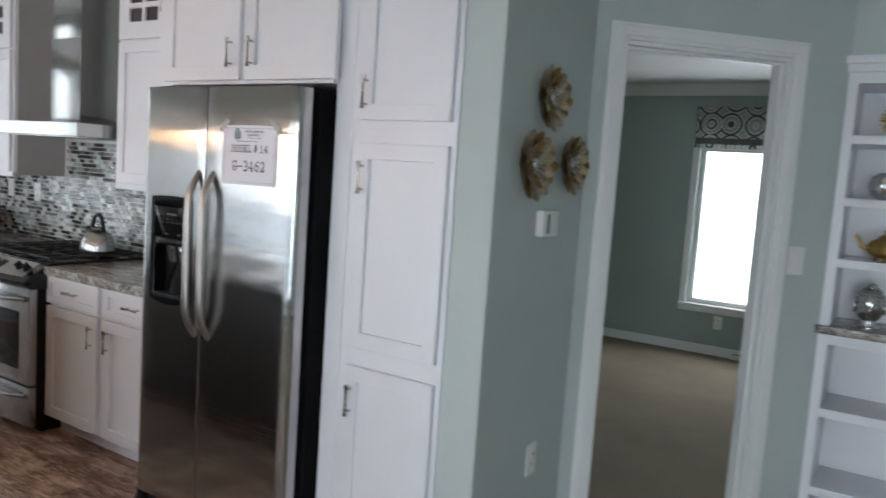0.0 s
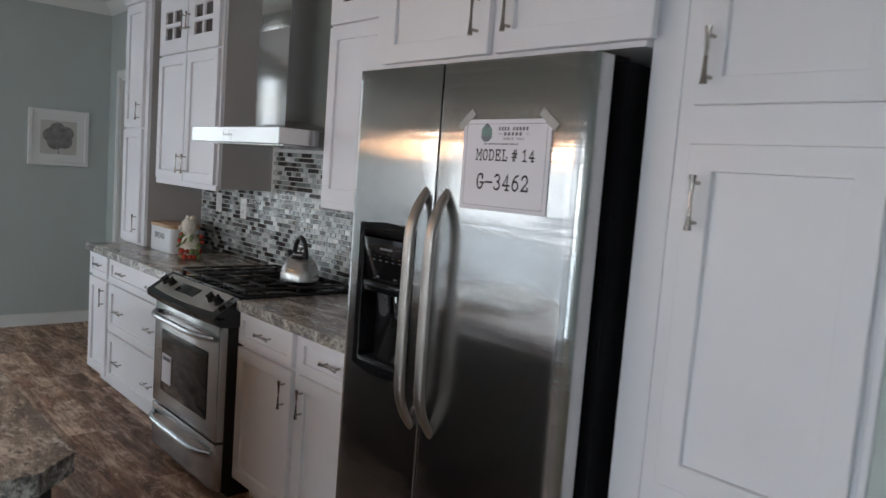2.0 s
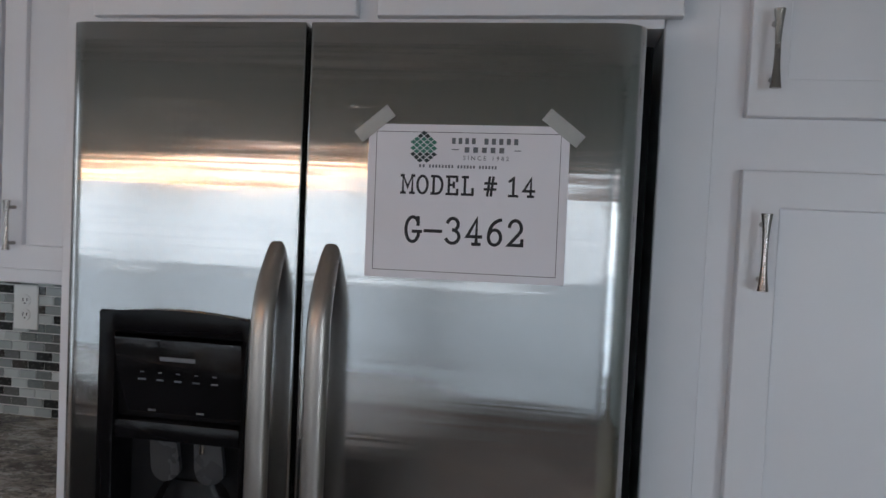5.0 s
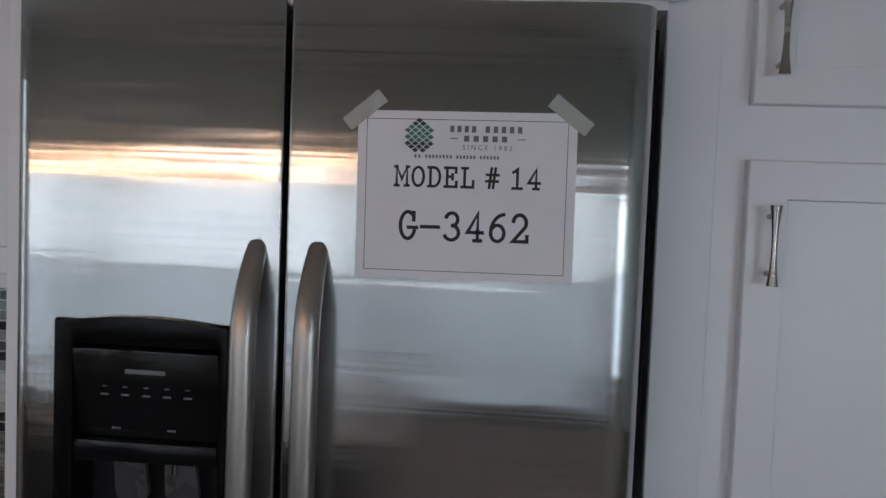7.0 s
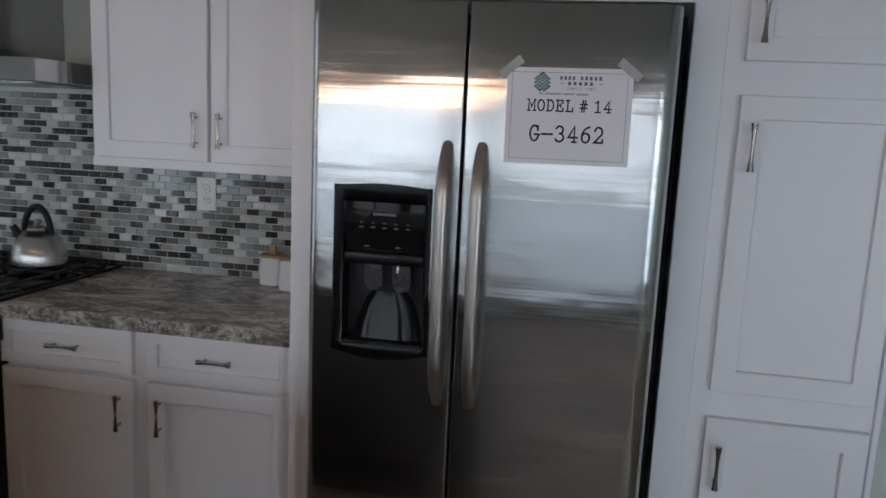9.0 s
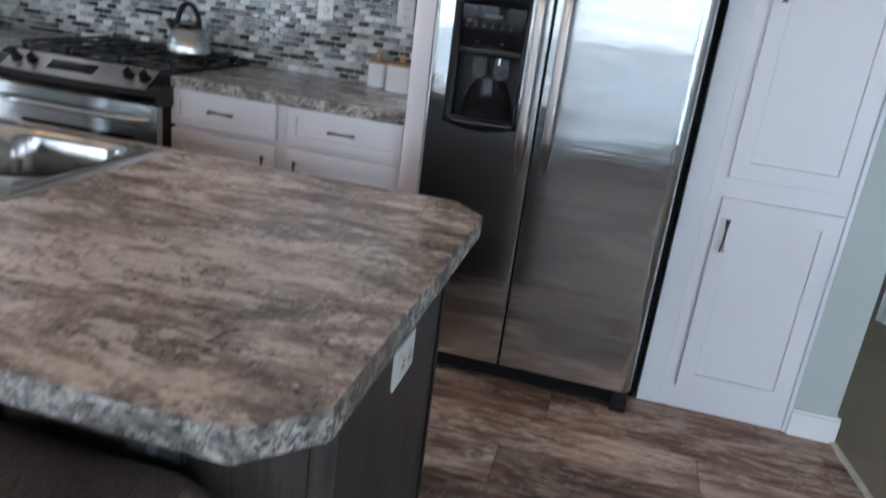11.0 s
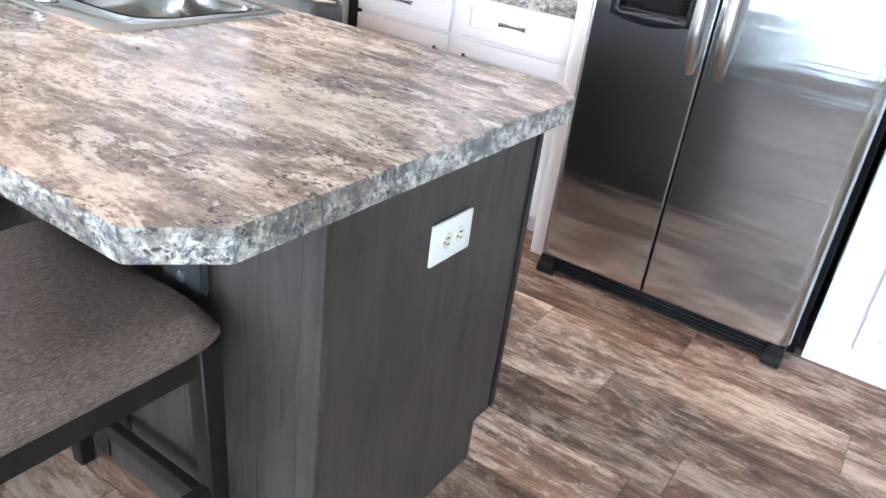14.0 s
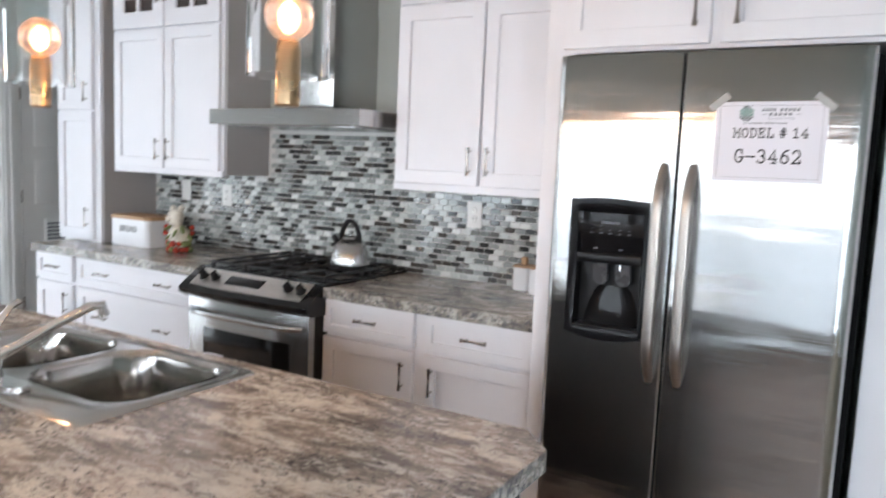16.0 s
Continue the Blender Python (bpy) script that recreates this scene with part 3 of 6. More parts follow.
crown("trim_crown_left", pose(LEFT, REARY, 0, 0, 0, 90), BACK - REARY, CEIL, "white crown moulding")
crown("trim_crown_back", pose(LEFT, BACK, 0), SIDE_X - LEFT - 0.16, CEIL, "white crown moulding")
crown("trim_crown_bedroom", pose(-1.2, BY, 0), RIGHT + 1.2, 2.47, "white crown moulding in the bedroom")


def baseboard(name, m, length, h=0.10):
    bm = B(0, length, -0.014, 0, 0.0, h - 0.012)
    box(bm, 0, length, -0.009, 0, h - 0.012, h, 0.002, 1)
    return structure(name, bm, M_TRIM, "white painted baseboard", "baseboard", m)


baseboard("baseboard_left", pose(LEFT, REARY, 0, 0, 0, 90), BACK - REARY)
baseboard("baseboard_pantry_end", pose(1.028, 0.150, 0), SIDE_X - 1.028 + 0.014)
baseboard("baseboard_side", pose(SIDE_X, 0.150, 0, 0, 0, 90), 0.69)
baseboard("baseboard_diagonal", D45 @ pose(DG1 + 0.075, 0, 0), DGL - DG1 - 0.08)
baseboard("baseboard_bedroom", pose(-1.2, BY, 0), 5.6, 0.09)


def casing(name, m, x0, x1, h, depth, label):
    """A flat stepped casing round an opening with its jamb lining; local -y faces the room."""
    root = thing(name, label, "door frame", "", "structure")
    root.matrix_basis = m
    w = 0.066
    for nm, a in (("side_casing", (x0 - w, x0, h + w)), ("side_casing", (x1, x1 + w, h + w))):
        bm = B(a[0], a[1], -0.014, 0, 0.0, a[2], 0.003)
        mid = (a[0] + a[1]) / 2
        box(bm, mid - 0.018, mid + 0.018, -0.019, -0.013, 0.0, h + w / 2 + 0.018, 0.002, 1)
        part(nm, bm, M_TRIM, root)
    bm = B(x0 + 0.001, x1 - 0.001, -0.014, 0, h, h + w, 0.003)
    box(bm, x0 - w / 2 + 0.0185, x1 + w / 2 - 0.0185, -0.019, -0.013, h + w / 2 - 0.018, h + w / 2 + 0.018, 0.002, 1)
    part("head_casing", bm, M_TRIM, root)
    for a in ((x0 - 0.001, x0 + 0.016), (x1 - 0.016, x1 + 0.001)):
        bm = B(a[0], a[1], 0.0, depth, 0.0, h)
        c = a[1] if a[0] < (x0 + x1) / 2 else a[0]
        s = 1 if a[0] < (x0 + x1) / 2 else -1
        box(bm, min(c, c + s * 0.011), max(c, c + s * 0.011), 0.035, 0.070, 0.0, h - 0.015, 0.002, 1)
        part("jamb", bm, M_TRIM, root)
    bm = B(x0 + 0.016, x1 - 0.016, 0.0, depth, h - 0.016, h + 0.001)
    box(bm, x0 + 0.03, x1 - 0.03, 0.036, 0.069, h - 0.028, h - 0.015, 0.002, 1)
    part("head_jamb", bm, M_TRIM, root)
    return root


casing("door_frame_bedroom", D45, DG0, DG1, DGH, 0.11, "white moulded casing of the open bedroom doorway")
casing("door_frame_utility", pose(0, BACK, 0), DO0, DO1, DOH, 0.11, "white casing of the utility room doorway")

# utility door, swung open into the room behind
ud = thing("door_utility", "white panelled door with a louvre vent standing open", "door", "", "structure")
leaf = B(-5.006, -4.972, 0.955, 1.675, 0.012, 2.045, 0.002, 1)
for z0, z1 in ((1.42, 1.94), (0.99, 1.32)):
    for y0, y1 in ((1.05, 1.27), (1.36, 1.58)):
        box(leaf, -4.974, -4.967, y0, y1, z0, z1, 0.006)
part("leaf", leaf, M_TRIM, ud)
vent = part("vent_grille", B(-4.973, -4.962, 1.12, 1.52, 0.50, 0.875, 0.003), M_TRIM, ud)
for i in range(12):
    part("louvre", B(-4.966, -4.956, 1.135, 1.505, 0.515 + i * 0.029, 0.527 + i * 0.029), M_GREYINK, vent)
for z in (0.25, 1.05, 1.80):
    part("hinge", T([(-4.968, 0.947, z - 0.045), (-4.968, 0.947, z + 0.045)], 0.008, 10), M_NICKEL, ud)
settle(ud)


def window_unit(name, x0, x1, z0, z1, y, inward, label, blinds, rail=True):
    """A trimmed window: frame, mullion, two sashes, glass and a blind. inward: -1 looks to -y, 1 to +y."""
    root = thing(name, label, "window", "", "structure")
    yi, yo = y, y - inward * 0.12
    w = 0.06
    a, b = sorted((yi + inward * 0.016, yi))
    fr = B(x0 - w, x0, a, b, z0 - w, z1 + w, 0.003)
    box(fr, x1, x1 + w, a, b, z0 - w, z1 + w, 0.003)
    box(fr, x0, x1, a, b, z1, z1 + w, 0.003)
    box(fr, x0, x1, a, b, z0 - w, z0, 0.003)
    part("window_casing", fr, M_TRIM, root)
    a, b = sorted((yi + inward * 0.045, yi - inward * 0.03))
    part("window_sill", B(x0 - w, x1 + w, a, b, z0 - 0.012, z0 + 0.012, 0.004), M_TRIM, root)
    a, b = sorted((yo + inward * 0.02, yo + inward * 0.06))
    n = 2 if x1 - x0 > 1.4 else 1
    xs = [x0 + (x1 - x0) * i / n for i in range(n + 1)]
    for p, q in zip(xs, xs[1:]):
        sash = B(p, p + 0.045, a, b, z0, z1)
        box(sash, q - 0.045, q, a, b, z0, z1)
        box(sash, p + 0.045, q - 0.045, a, b, z0, z0 + 0.05)
        box(sash, p + 0.045, q - 0.045, a, b, z1 - 0.05, z1)
        if rail:
            box(sash, p + 0.045, q - 0.045, a, b, (z0 + z1) / 2 - 0.02, (z0 + z1) / 2 + 0.02)
        s = part("window_sash", sash, M_TRIM, root)
        ym = (a + b) / 2
        pane = part("pane", B(p + 0.045, q - 0.045, ym - 0.002, ym + 0.002, z0 + 0.05, z1 - 0.05), M_PANE, s)
        pane.visible_shadow = False
    if blinds:
        yb = yi - inward * 0.03
        part("blind_rail", B(x0 + 0.01, x1 - 0.01, yb - 0.02, yb + 0.02, z1 - 0.022, z1 - 0.002), M_SLAT, root)
        # Unseen valance, added to give the fridge's reflections their warm upper line.
        part("blind_valance", B(x0 + 0.004, x1 - 0.004, yb + inward * 0.0225, yb + inward * 0.0235, z1 - 0.075, z1 - 0.001), M_SHEER, root, "added amber sheer strip for the warm line reflected in the fridge")
        for i in range(blinds):
            z = z1 - 0.07 - i * 0.05
            bm = B(x0 + 0.015, x1 - 0.015, -0.022, 0.022, -0.0012, 0.0012)
            part("slat", bm, M_SLAT, root, turn=pose(0, yb, z, -12 * inward, 0, 0))
    return root


for i, (a, b) in enumerate(REAR):
    window_unit("window_%d" % (i + 1), a, b, RZ0, RZ1, REARY, 1, "tall white twin window with open slatted blinds", 36)
window_unit("window_4", BW0, BW1, BWZ0, BWZ1, BY, -1, "bright white-trimmed bedroom window", 0, False)

lwu = window_unit("window_5", LW0, LW1, RZ0, LZ1, 0, 1, "tall white twin window in the dining wall", 0)
lwu.matrix_basis = pose(LEFT, 0, 0, 0, 0, -90) @ Matrix.Diagonal((-1, 1, 1, 1))


# ---- cabinets ----
def pull(parent, x, y, z, upright=True, length=0.112):
    """A bow-tie bar pull with flared ends on two short posts; the face it sits on is at y, looking to -y."""
    n, ax = 9, length / 2
    path, rad = [], []
    for i in range(n):
        s = -1 + 2 * i / (n - 1)
        path.append((x, y - 0.026, z + s * ax) if upright else (x + s * ax, y - 0.026, z))
        rad.append(0.0042 + 0.0042 * abs(s) ** 2.2)
    bm = T(path, rad, 10, (1.0, 0.75), up=(0, 1, 0))
    for s in (-0.72, 0.72):
        c = (x, y, z + s * ax) if upright else (x + s * ax, y, z)
        tube(bm, [(c[0], y + 0.002, c[2]), (c[0], y - 0.026, c[2])], 0.0042, 8)
    return part("handle", bm, M_NICKEL, parent, "brushed nickel bow-tie pull")


def shaker(x0, x1, z0, z1, y, rail=0.055, t=0.02):
    """A framed front with a recessed panel, in one piece; its face is at y, looking to -y."""
    bm = bmesh.new()
    s = 1 if t > 0 else -1
    rings = []
    for ins, d in ((0.0, t), (0.0, s * 0.0018), (0.0018, 0.0), (rail - 0.0012, 0.0), (rail, s * 0.0012), (rail + 0.001, s * 0.0115)):
        rings.append([bm.verts.new((a, y + d, c)) for a, c in ((x0 + ins, z0 + ins), (x1 - ins, z0 + ins), (x1 - ins, z1 - ins), (x0 + ins, z1 - ins))])
    for p, q in zip(rings, rings[1:]):
        for i in range(4):
            bm.faces.new((p[i], p[(i + 1) % 4], q[(i + 1) % 4], q[i]))
    bm.faces.new(rings[0])
    bm.faces.new(rings[-1])
    return bm


def lattice(xs, zs, holes, y0, y1):
    """A slab between y0 and y1 over a grid of cells, some of them left open; one connected mesh."""
    bm = bmesh.new()
    f = [[bm.verts.new((x, y0, z)) for z in zs] for x in xs]
    k = [[bm.verts.new((x, y1, z)) for z in zs] for x in xs]
    solid = {(i, j) for i in range(len(xs) - 1) for j in range(len(zs) - 1)} - set(holes)
    for i, j in solid:
        bm.faces.new((f[i][j], f[i + 1][j], f[i + 1][j + 1], f[i][j + 1]))
        bm.faces.new((k[i][j], k[i][j + 1], k[i + 1][j + 1], k[i + 1][j]))
        for di, dj, p, q in ((-1, 0, (i, j + 1), (i, j)), (1, 0, (i + 1, j), (i + 1, j + 1)), (0, -1, (i, j), (i + 1, j)), (0, 1, (i + 1, j + 1), (i, j + 1))):
            if (i + di, j + dj) not in solid:
                bm.faces.new((f[p[0]][p[1]], k[p[0]][p[1]], k[q[0]][q[1]], f[q[0]][q[1]]))
    return bm


def lite_door(parent, x0, x1, z0, z1, y):
    """A short front with a cross of bars over four dark panes."""
    cx, cz, rail, bar, t = (x0 + x1) / 2, (z0 + z1) / 2, 0.085, 0.012, 0.02
    bm = lattice([x0, x0 + rail, cx - bar, cx + bar, x1 - rail, x1], [z0, z0 + rail, cz - bar, cz + bar, z1 - rail, z1], [(1, 1), (3, 1), (1, 3), (3, 3)], y, y + t)
    d = part("door", bm, M_WHITE, parent, "white door with four small panes")
    for a, b in ((x0 + rail, cx - bar), (cx + bar, x1 - rail)):
        for c, e in ((z0 + rail, cz - bar), (cz + bar, z1 - rail)):
            part("pane", B(a, b, y + 0.012, y + 0.016, c, e), M_LITE, d)
    return d


def door(parent, x0, x1, z0, z1, y, hx=None, hz=None, rail=0.055):
    d = part("door", shaker(x0, x1, z0, z1, y, rail), M_WHITE, parent)
    if hx is not None:
        pull(d, hx, y, hz)
    return d


def drawer(parent, x0, x1, z0, z1, y, hxs, rail=0.036):
    d = part("drawer_front", shaker(x0, x1, z0, z1, y, rail), M_WHITE, parent)
    for hx in hxs:
        pull(d, hx, y + 0.009 if rail < 0.04 else y, (z0 + z1) / 2, False, 0.105)
    return d


def cornice(parent, x0, x1, y, z, left=True, right=True):
    """A flared crown along a cabinet's top, with returns."""
    bm = bmesh.new()
    prof = [(0.0, 0.0), (0.008, 0.0), (0.012, 0.018), (0.03, 0.045), (0.042, 0.052), (0.045, 0.075), (0.0, 0.075)]
    rows = []
    for d, h in prof:
        a = x0 - (d if left else 0)
        b = x1 + (d if right else 0)
        rows.append([bm.verts.new((a, BACK, z + h)), bm.verts.new((a, y - d, z + h)), bm.verts.new((b, y - d, z + h)), bm.verts.new((b, BACK, z + h))])
    for p, q in zip(rows, rows[1:]):
        for i in range(3):
            bm.faces.new((p[i], p[i + 1], q[i + 1], q[i]))
    bm.faces.new(rows[-1])
    bm.faces.new(rows[0])
    return part("cornice", bm, M_WHITE, parent)


UY, BYF, PY, OY = 0.488, 0.206, 0.131, 0.107   # faces of uppers, bases, pantry, over-fridge
TOPZ, CTZ = 2.425, 0.888

base_group, upper_group = "kitchen base cabinets", "kitchen wall cabinets"
# right base unit, beside the fridge
c = thing("base_cabinet", "white shaker base cabinet with two drawers and two doors", "cabinet", base_group)
body = B(-1.452, -0.478, BYF + 0.021, BACK - 0.004, 0.095, CTZ - 0.046)
part("body", body, M_WHITE, c)
part("toe_kick", B(-1.452, -0.478, BYF + 0.085, BACK - 0.01, 0.0, 0.095), M_WHITE, c)
drawer(c, -1.458, -1.008, 0.700, 0.842, BYF, [-1.235])
drawer(c, -0.960, -0.503, 0.700, 0.842, BYF, [-0.735])
door(c, -1.458, -1.008, 0.098, 0.684, BYF, -1.050, 0.585)
door(c, -0.960, -0.503, 0.098, 0.684, BYF, -0.915, 0.585)
settle(c)
# left bank of drawers
c = thing("base_cabinet", "white shaker base cabinet with three wide drawers", "cabinet", base_group)
part("body", B(-3.172, -2.212, BYF + 0.021, BACK - 0.004, 0.095, CTZ - 0.046), M_WHITE, c)
part("toe_kick", B(-3.172, -2.212, BYF + 0.085, BACK - 0.01, 0.0, 0.095), M_WHITE, c)
for z0, z1 in ((0.700, 0.842), (0.404, 0.684), (0.098, 0.390)):
    drawer(c, -3.160, -2.245, z0, z1, BYF, [-2.945, -2.460], 0.036 if z1 > 0.8 else 0.05)
settle(c)
# left end unit
c = thing("base_cabinet", "narrow white shaker base cabinet with a drawer and a door", "cabinet", base_group)
part("body", B(-3.545, -3.174, BYF + 0.021, BACK - 0.004, 0.095, CTZ - 0.046), M_WHITE, c)
part("toe_kick", B(-3.545, -3.174, BYF + 0.085, BACK - 0.01, 0.0, 0.095), M_WHITE, c)
drawer(c, -3.535, -3.205, 0.700, 0.842, BYF, [-3.37])
door(c, -3.535, -3.205, 0.098, 0.684, BYF, -3.250, 0.585)
settle(c)


def edge_band(parent, p, q, z):
    """A thin laminate strip along one edge of a top, from p to q with the outside on its right."""
    d = (Vector(q) - Vector(p)).normalized()
    n = Vector((d.y, -d.x)) * 0.0016
    bm = bmesh.new()
    prism(bm, [(p[0] + n.x, p[1] + n.y), (q[0] + n.x, q[1] + n.y), (q[0], q[1]), (p[0], p[1])], z - 0.0425, z - 0.0009)
    return part("edge_band", bm, M_EDGE, parent, crease=8)


def worktop(name, pts, z, label):
    bm = prism(bmesh.new(), pts, z - 0.042, z)
    t = thing(name, label, "countertop")
    part("slab", bm, M_LAM, t, crease=8)
    edge_band(t, pts[0], pts[1], z)
    return settle(t)


worktop("countertop", [(-1.453, 0.188), (-0.478, 0.188), (-0.478, BACK - 0.003), (-1.453, BACK - 0.003)], CTZ, "grey-brown stone-look laminate worktop beside the fridge")
worktop("countertop", [(-3.555, 0.188), (-2.206, 0.188), (-2.206, BACK - 0.003), (-3.555, BACK - 0.003)], CTZ, "grey-brown stone-look laminate worktop beside the range")


def wall_cabinet(x0, x1, label, hz=1.435):
    c = thing("wall_cabinet", label, "cabinet", upper_group)
    part("body", B(x0, x1, UY + 0.021, BACK - 0.004, 1.315, TOPZ), M_WHITE, c)
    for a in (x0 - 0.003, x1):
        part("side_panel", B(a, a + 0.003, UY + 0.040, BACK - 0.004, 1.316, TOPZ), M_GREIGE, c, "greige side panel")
    part("bottom_rail", B(x0, x1, UY + 0.012, UY + 0.032, 1.303, 1.335, 0.002, 1), M_WHITE, c)
    cx = (x0 + x1) / 2
    door(c, x0 + 0.016, cx - 0.006, 1.335, 2.066, UY, cx - 0.042, hz)
    door(c, cx + 0.006, x1 - 0.020, 1.335, 2.066, UY, cx + 0.042, hz)
    for a, b, h in ((x0 + 0.016, cx - 0.006, cx - 0.03), (cx + 0.006, x1 - 0.020, cx + 0.03)):
        d = lite_door(c, a, b, 2.078, 2.412, UY)
        pull(d, h, UY, 2.245, True, 0.1)
    cornice(c, x0, x1, UY + 0.005, TOPZ)
    return settle(c)


wall_cabinet(-3.250, -2.385, "white shaker wall cabinet with small-paned upper doors")
wall_cabinet(-1.330, -0.478, "white shaker wall cabinet with small-paned upper doors by the hood")
# tall narrow cabinet standing on the worktop
c = thing("counter_cabinet", "tall narrow white cabinet standing on the worktop", "cabinet", upper_group)
part("body", B(-3.700, -3.315, UY + 0.021 - 0.05, BACK - 0.004, CTZ + 0.001, TOPZ), M_WHITE, c)
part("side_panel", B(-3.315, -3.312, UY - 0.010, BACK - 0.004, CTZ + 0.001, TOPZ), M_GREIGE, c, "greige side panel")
door(c, -3.685, -3.365, 1.640, 2.412, UY - 0.05, -3.405, 1.74)
door(c, -3.685, -3.365, 0.905, 1.628, UY - 0.05, -3.405, 1.03)
cornice(c, -3.70, -3.315, UY - 0.045, TOPZ)
settle(c)
# over-fridge cabinet, side panel and pantry
c = thing("fridge_cabinet", "white shaker cabinet over the fridge with a full side panel", "cabinet", upper_group)
part("body", B(-0.385, 0.503, OY + 0.021, BACK - 0.004, 1.790, TOPZ), M_WHITE, c)
door(c, -0.415, 0.036, 1.803, 2.412, OY, -0.004, 1.905)
door(c, 0.068, 0.528, 1.803, 2.412, OY, 0.112, 1.905)
part("side_panel", B(-0.476, -0.386, OY + 0.021, BACK - 0.004, 0.0, TOPZ, 0.002, 1), M_WHITE, c)
cornice(c, -0.476, 0.504, OY + 0.015, TOPZ, True, False)
settle(c)
c = thing("pantry_cabinet", "tall white shaker pantry cabinet with three doors", "cabinet", upper_group)
part("body", B(0.506, 1.026, PY + 0.021, BACK - 0.004, 0.0, TOPZ), M_WHITE, c)
part("scribe_strip", B(1.012, 1.028, PY + 0.012, PY + 0.024, 0.0, TOPZ, 0.002, 1), M_WHITE, c)
part("filler_strip", B(0.507, 0.585, PY + 0.017, PY + 0.024, 0.0, TOPZ, 0.001, 1), M_WHITE, c)
door(c, 0.627, 1.003, 1.664, 2.412, PY, 0.658, 1.757)
door(c, 0.627, 1.003, 0.866, 1.586, PY, 0.658, 1.466)
door(c, 0.627, 1.003, 0.094, 0.797, PY, 0.658, 0.676)
cornice(c, 0.506, 1.026, PY + 0.015, TOPZ, False, True)
settle(c)


# ---- fridge ----
def arc_door(x0, x1, z0, z1, r0, r1, y0=0.0, y1=0.066, hole=None):
    """A door leaf: rounded upright edges of radius r0 and r1, a slightly bowed face, and an optional opening (x0, x1, z0, z1)."""
    bm = bmesh.new()
    front = []
    for i in range(9):
        a = math.pi / 2 * i / 8
        front.append((x0 + r0 - r0 * math.cos(a), y0 + (r0 - r0 * math.sin(a)) * 0.8))
    xs = sorted({x0 + r0, x1 - r1, *(hole[:2] if hole else ())} | {x0 + r0 + (x1 - r1 - x0 - r0) * k / 6 for k in range(1, 6)})
    if hole:
        xs = [x for x in xs if x in hole[:2] or not hole[0] - 0.02 < x < hole[1] + 0.02]
    front += [(x, y0) for x in xs if x0 + r0 < x < x1 - r1]
    for i in range(9):
        a = math.pi / 2 * (8 - i) / 8
        front.append((x1 - r1 + r1 * math.cos(a), y0 + (r1 - r1 * math.sin(a)) * 0.8))
    outline = front + [(x1, y1), (x0, y1)]
    zs = [z0] + (list(hole[2:]) if hole else []) + [z1]
    rows = [[bm.verts.new((x, y, z)) for x, y in outline] for z in zs]
    n = len(outline)
    for k, (a, b) in enumerate(zip(rows, rows[1:])):
        for i in range(n):
            j = (i + 1) % n
            if hole and k == 1 and abs(outline[i][0] - hole[0]) < 1e-6 and abs(outline[j][0] - hole[1]) < 1e-6:
                continue
            bm.faces.new((a[i], a[j], b[j], b[i]))
    bm.faces.new(rows[0][::-1])
    bm.faces.new(rows[-1])
    return bm


FZ0, FZ1 = 0.085, 1.764
fridge = thing("refrigerator", "side-by-side brushed stainless fridge with an ice dispenser", "refrigerator")
part("body", B(-0.372, 0.455, 0.078, 0.80, 0.03, 1.745, 0.004), M_FRSIDE, fridge, "black cabinet")
dl = part("door", arc_door(-0.380, -0.005, FZ0, FZ1, 0.030, 0.005, hole=(-0.312, -0.068, 0.920, 1.334)), M_STEEL, fridge)
dr = part("door", arc_door(0.002, 0.470, FZ0, FZ1, 0.005, 0.045), M_STEEL, fridge)
part("gasket", B(-0.36, 0.445, 0.064, 0.080, FZ0 + 0.02, FZ1 - 0.02), M_BLACK, fridge)
part("hinge_cover", B(0.36, 0.445, 0.05, 0.16, 1.745, 1.775, 0.008), M_BLACK, fridge)
part("hinge_cover", B(-0.36, -0.275, 0.05, 0.16, 1.745, 1.775, 0.008), M_BLACK, fridge)
part("side_trim", B(0.458, 0.486, 0.09, 0.78, 0.03, 1.755, 0.003), M_FRSIDE, fridge)
for x, d in ((-0.037, dl), (0.045, dr)):
    path, rad = [], []
    for i in range(41):
        s = math.sin(math.pi / 2 * (-1 + i / 20))
        e = max(0.0, (abs(s) - 0.60) / 0.40)
        bow = 0.048 * (1 - e ** 2.0) + 0.005 * (1 - s * s)
        path.append((x, 0.006 - bow, 1.124 + 0.321 * s))
        rad.append(0.0125 + 0.0045 * (1 - abs(s) ** 8))
    part("handle", T(path, rad, 28, (0.72, 1.0), up=(1, 0, 0)), M_SATIN, d, "curved satin metal handle", crease=65)
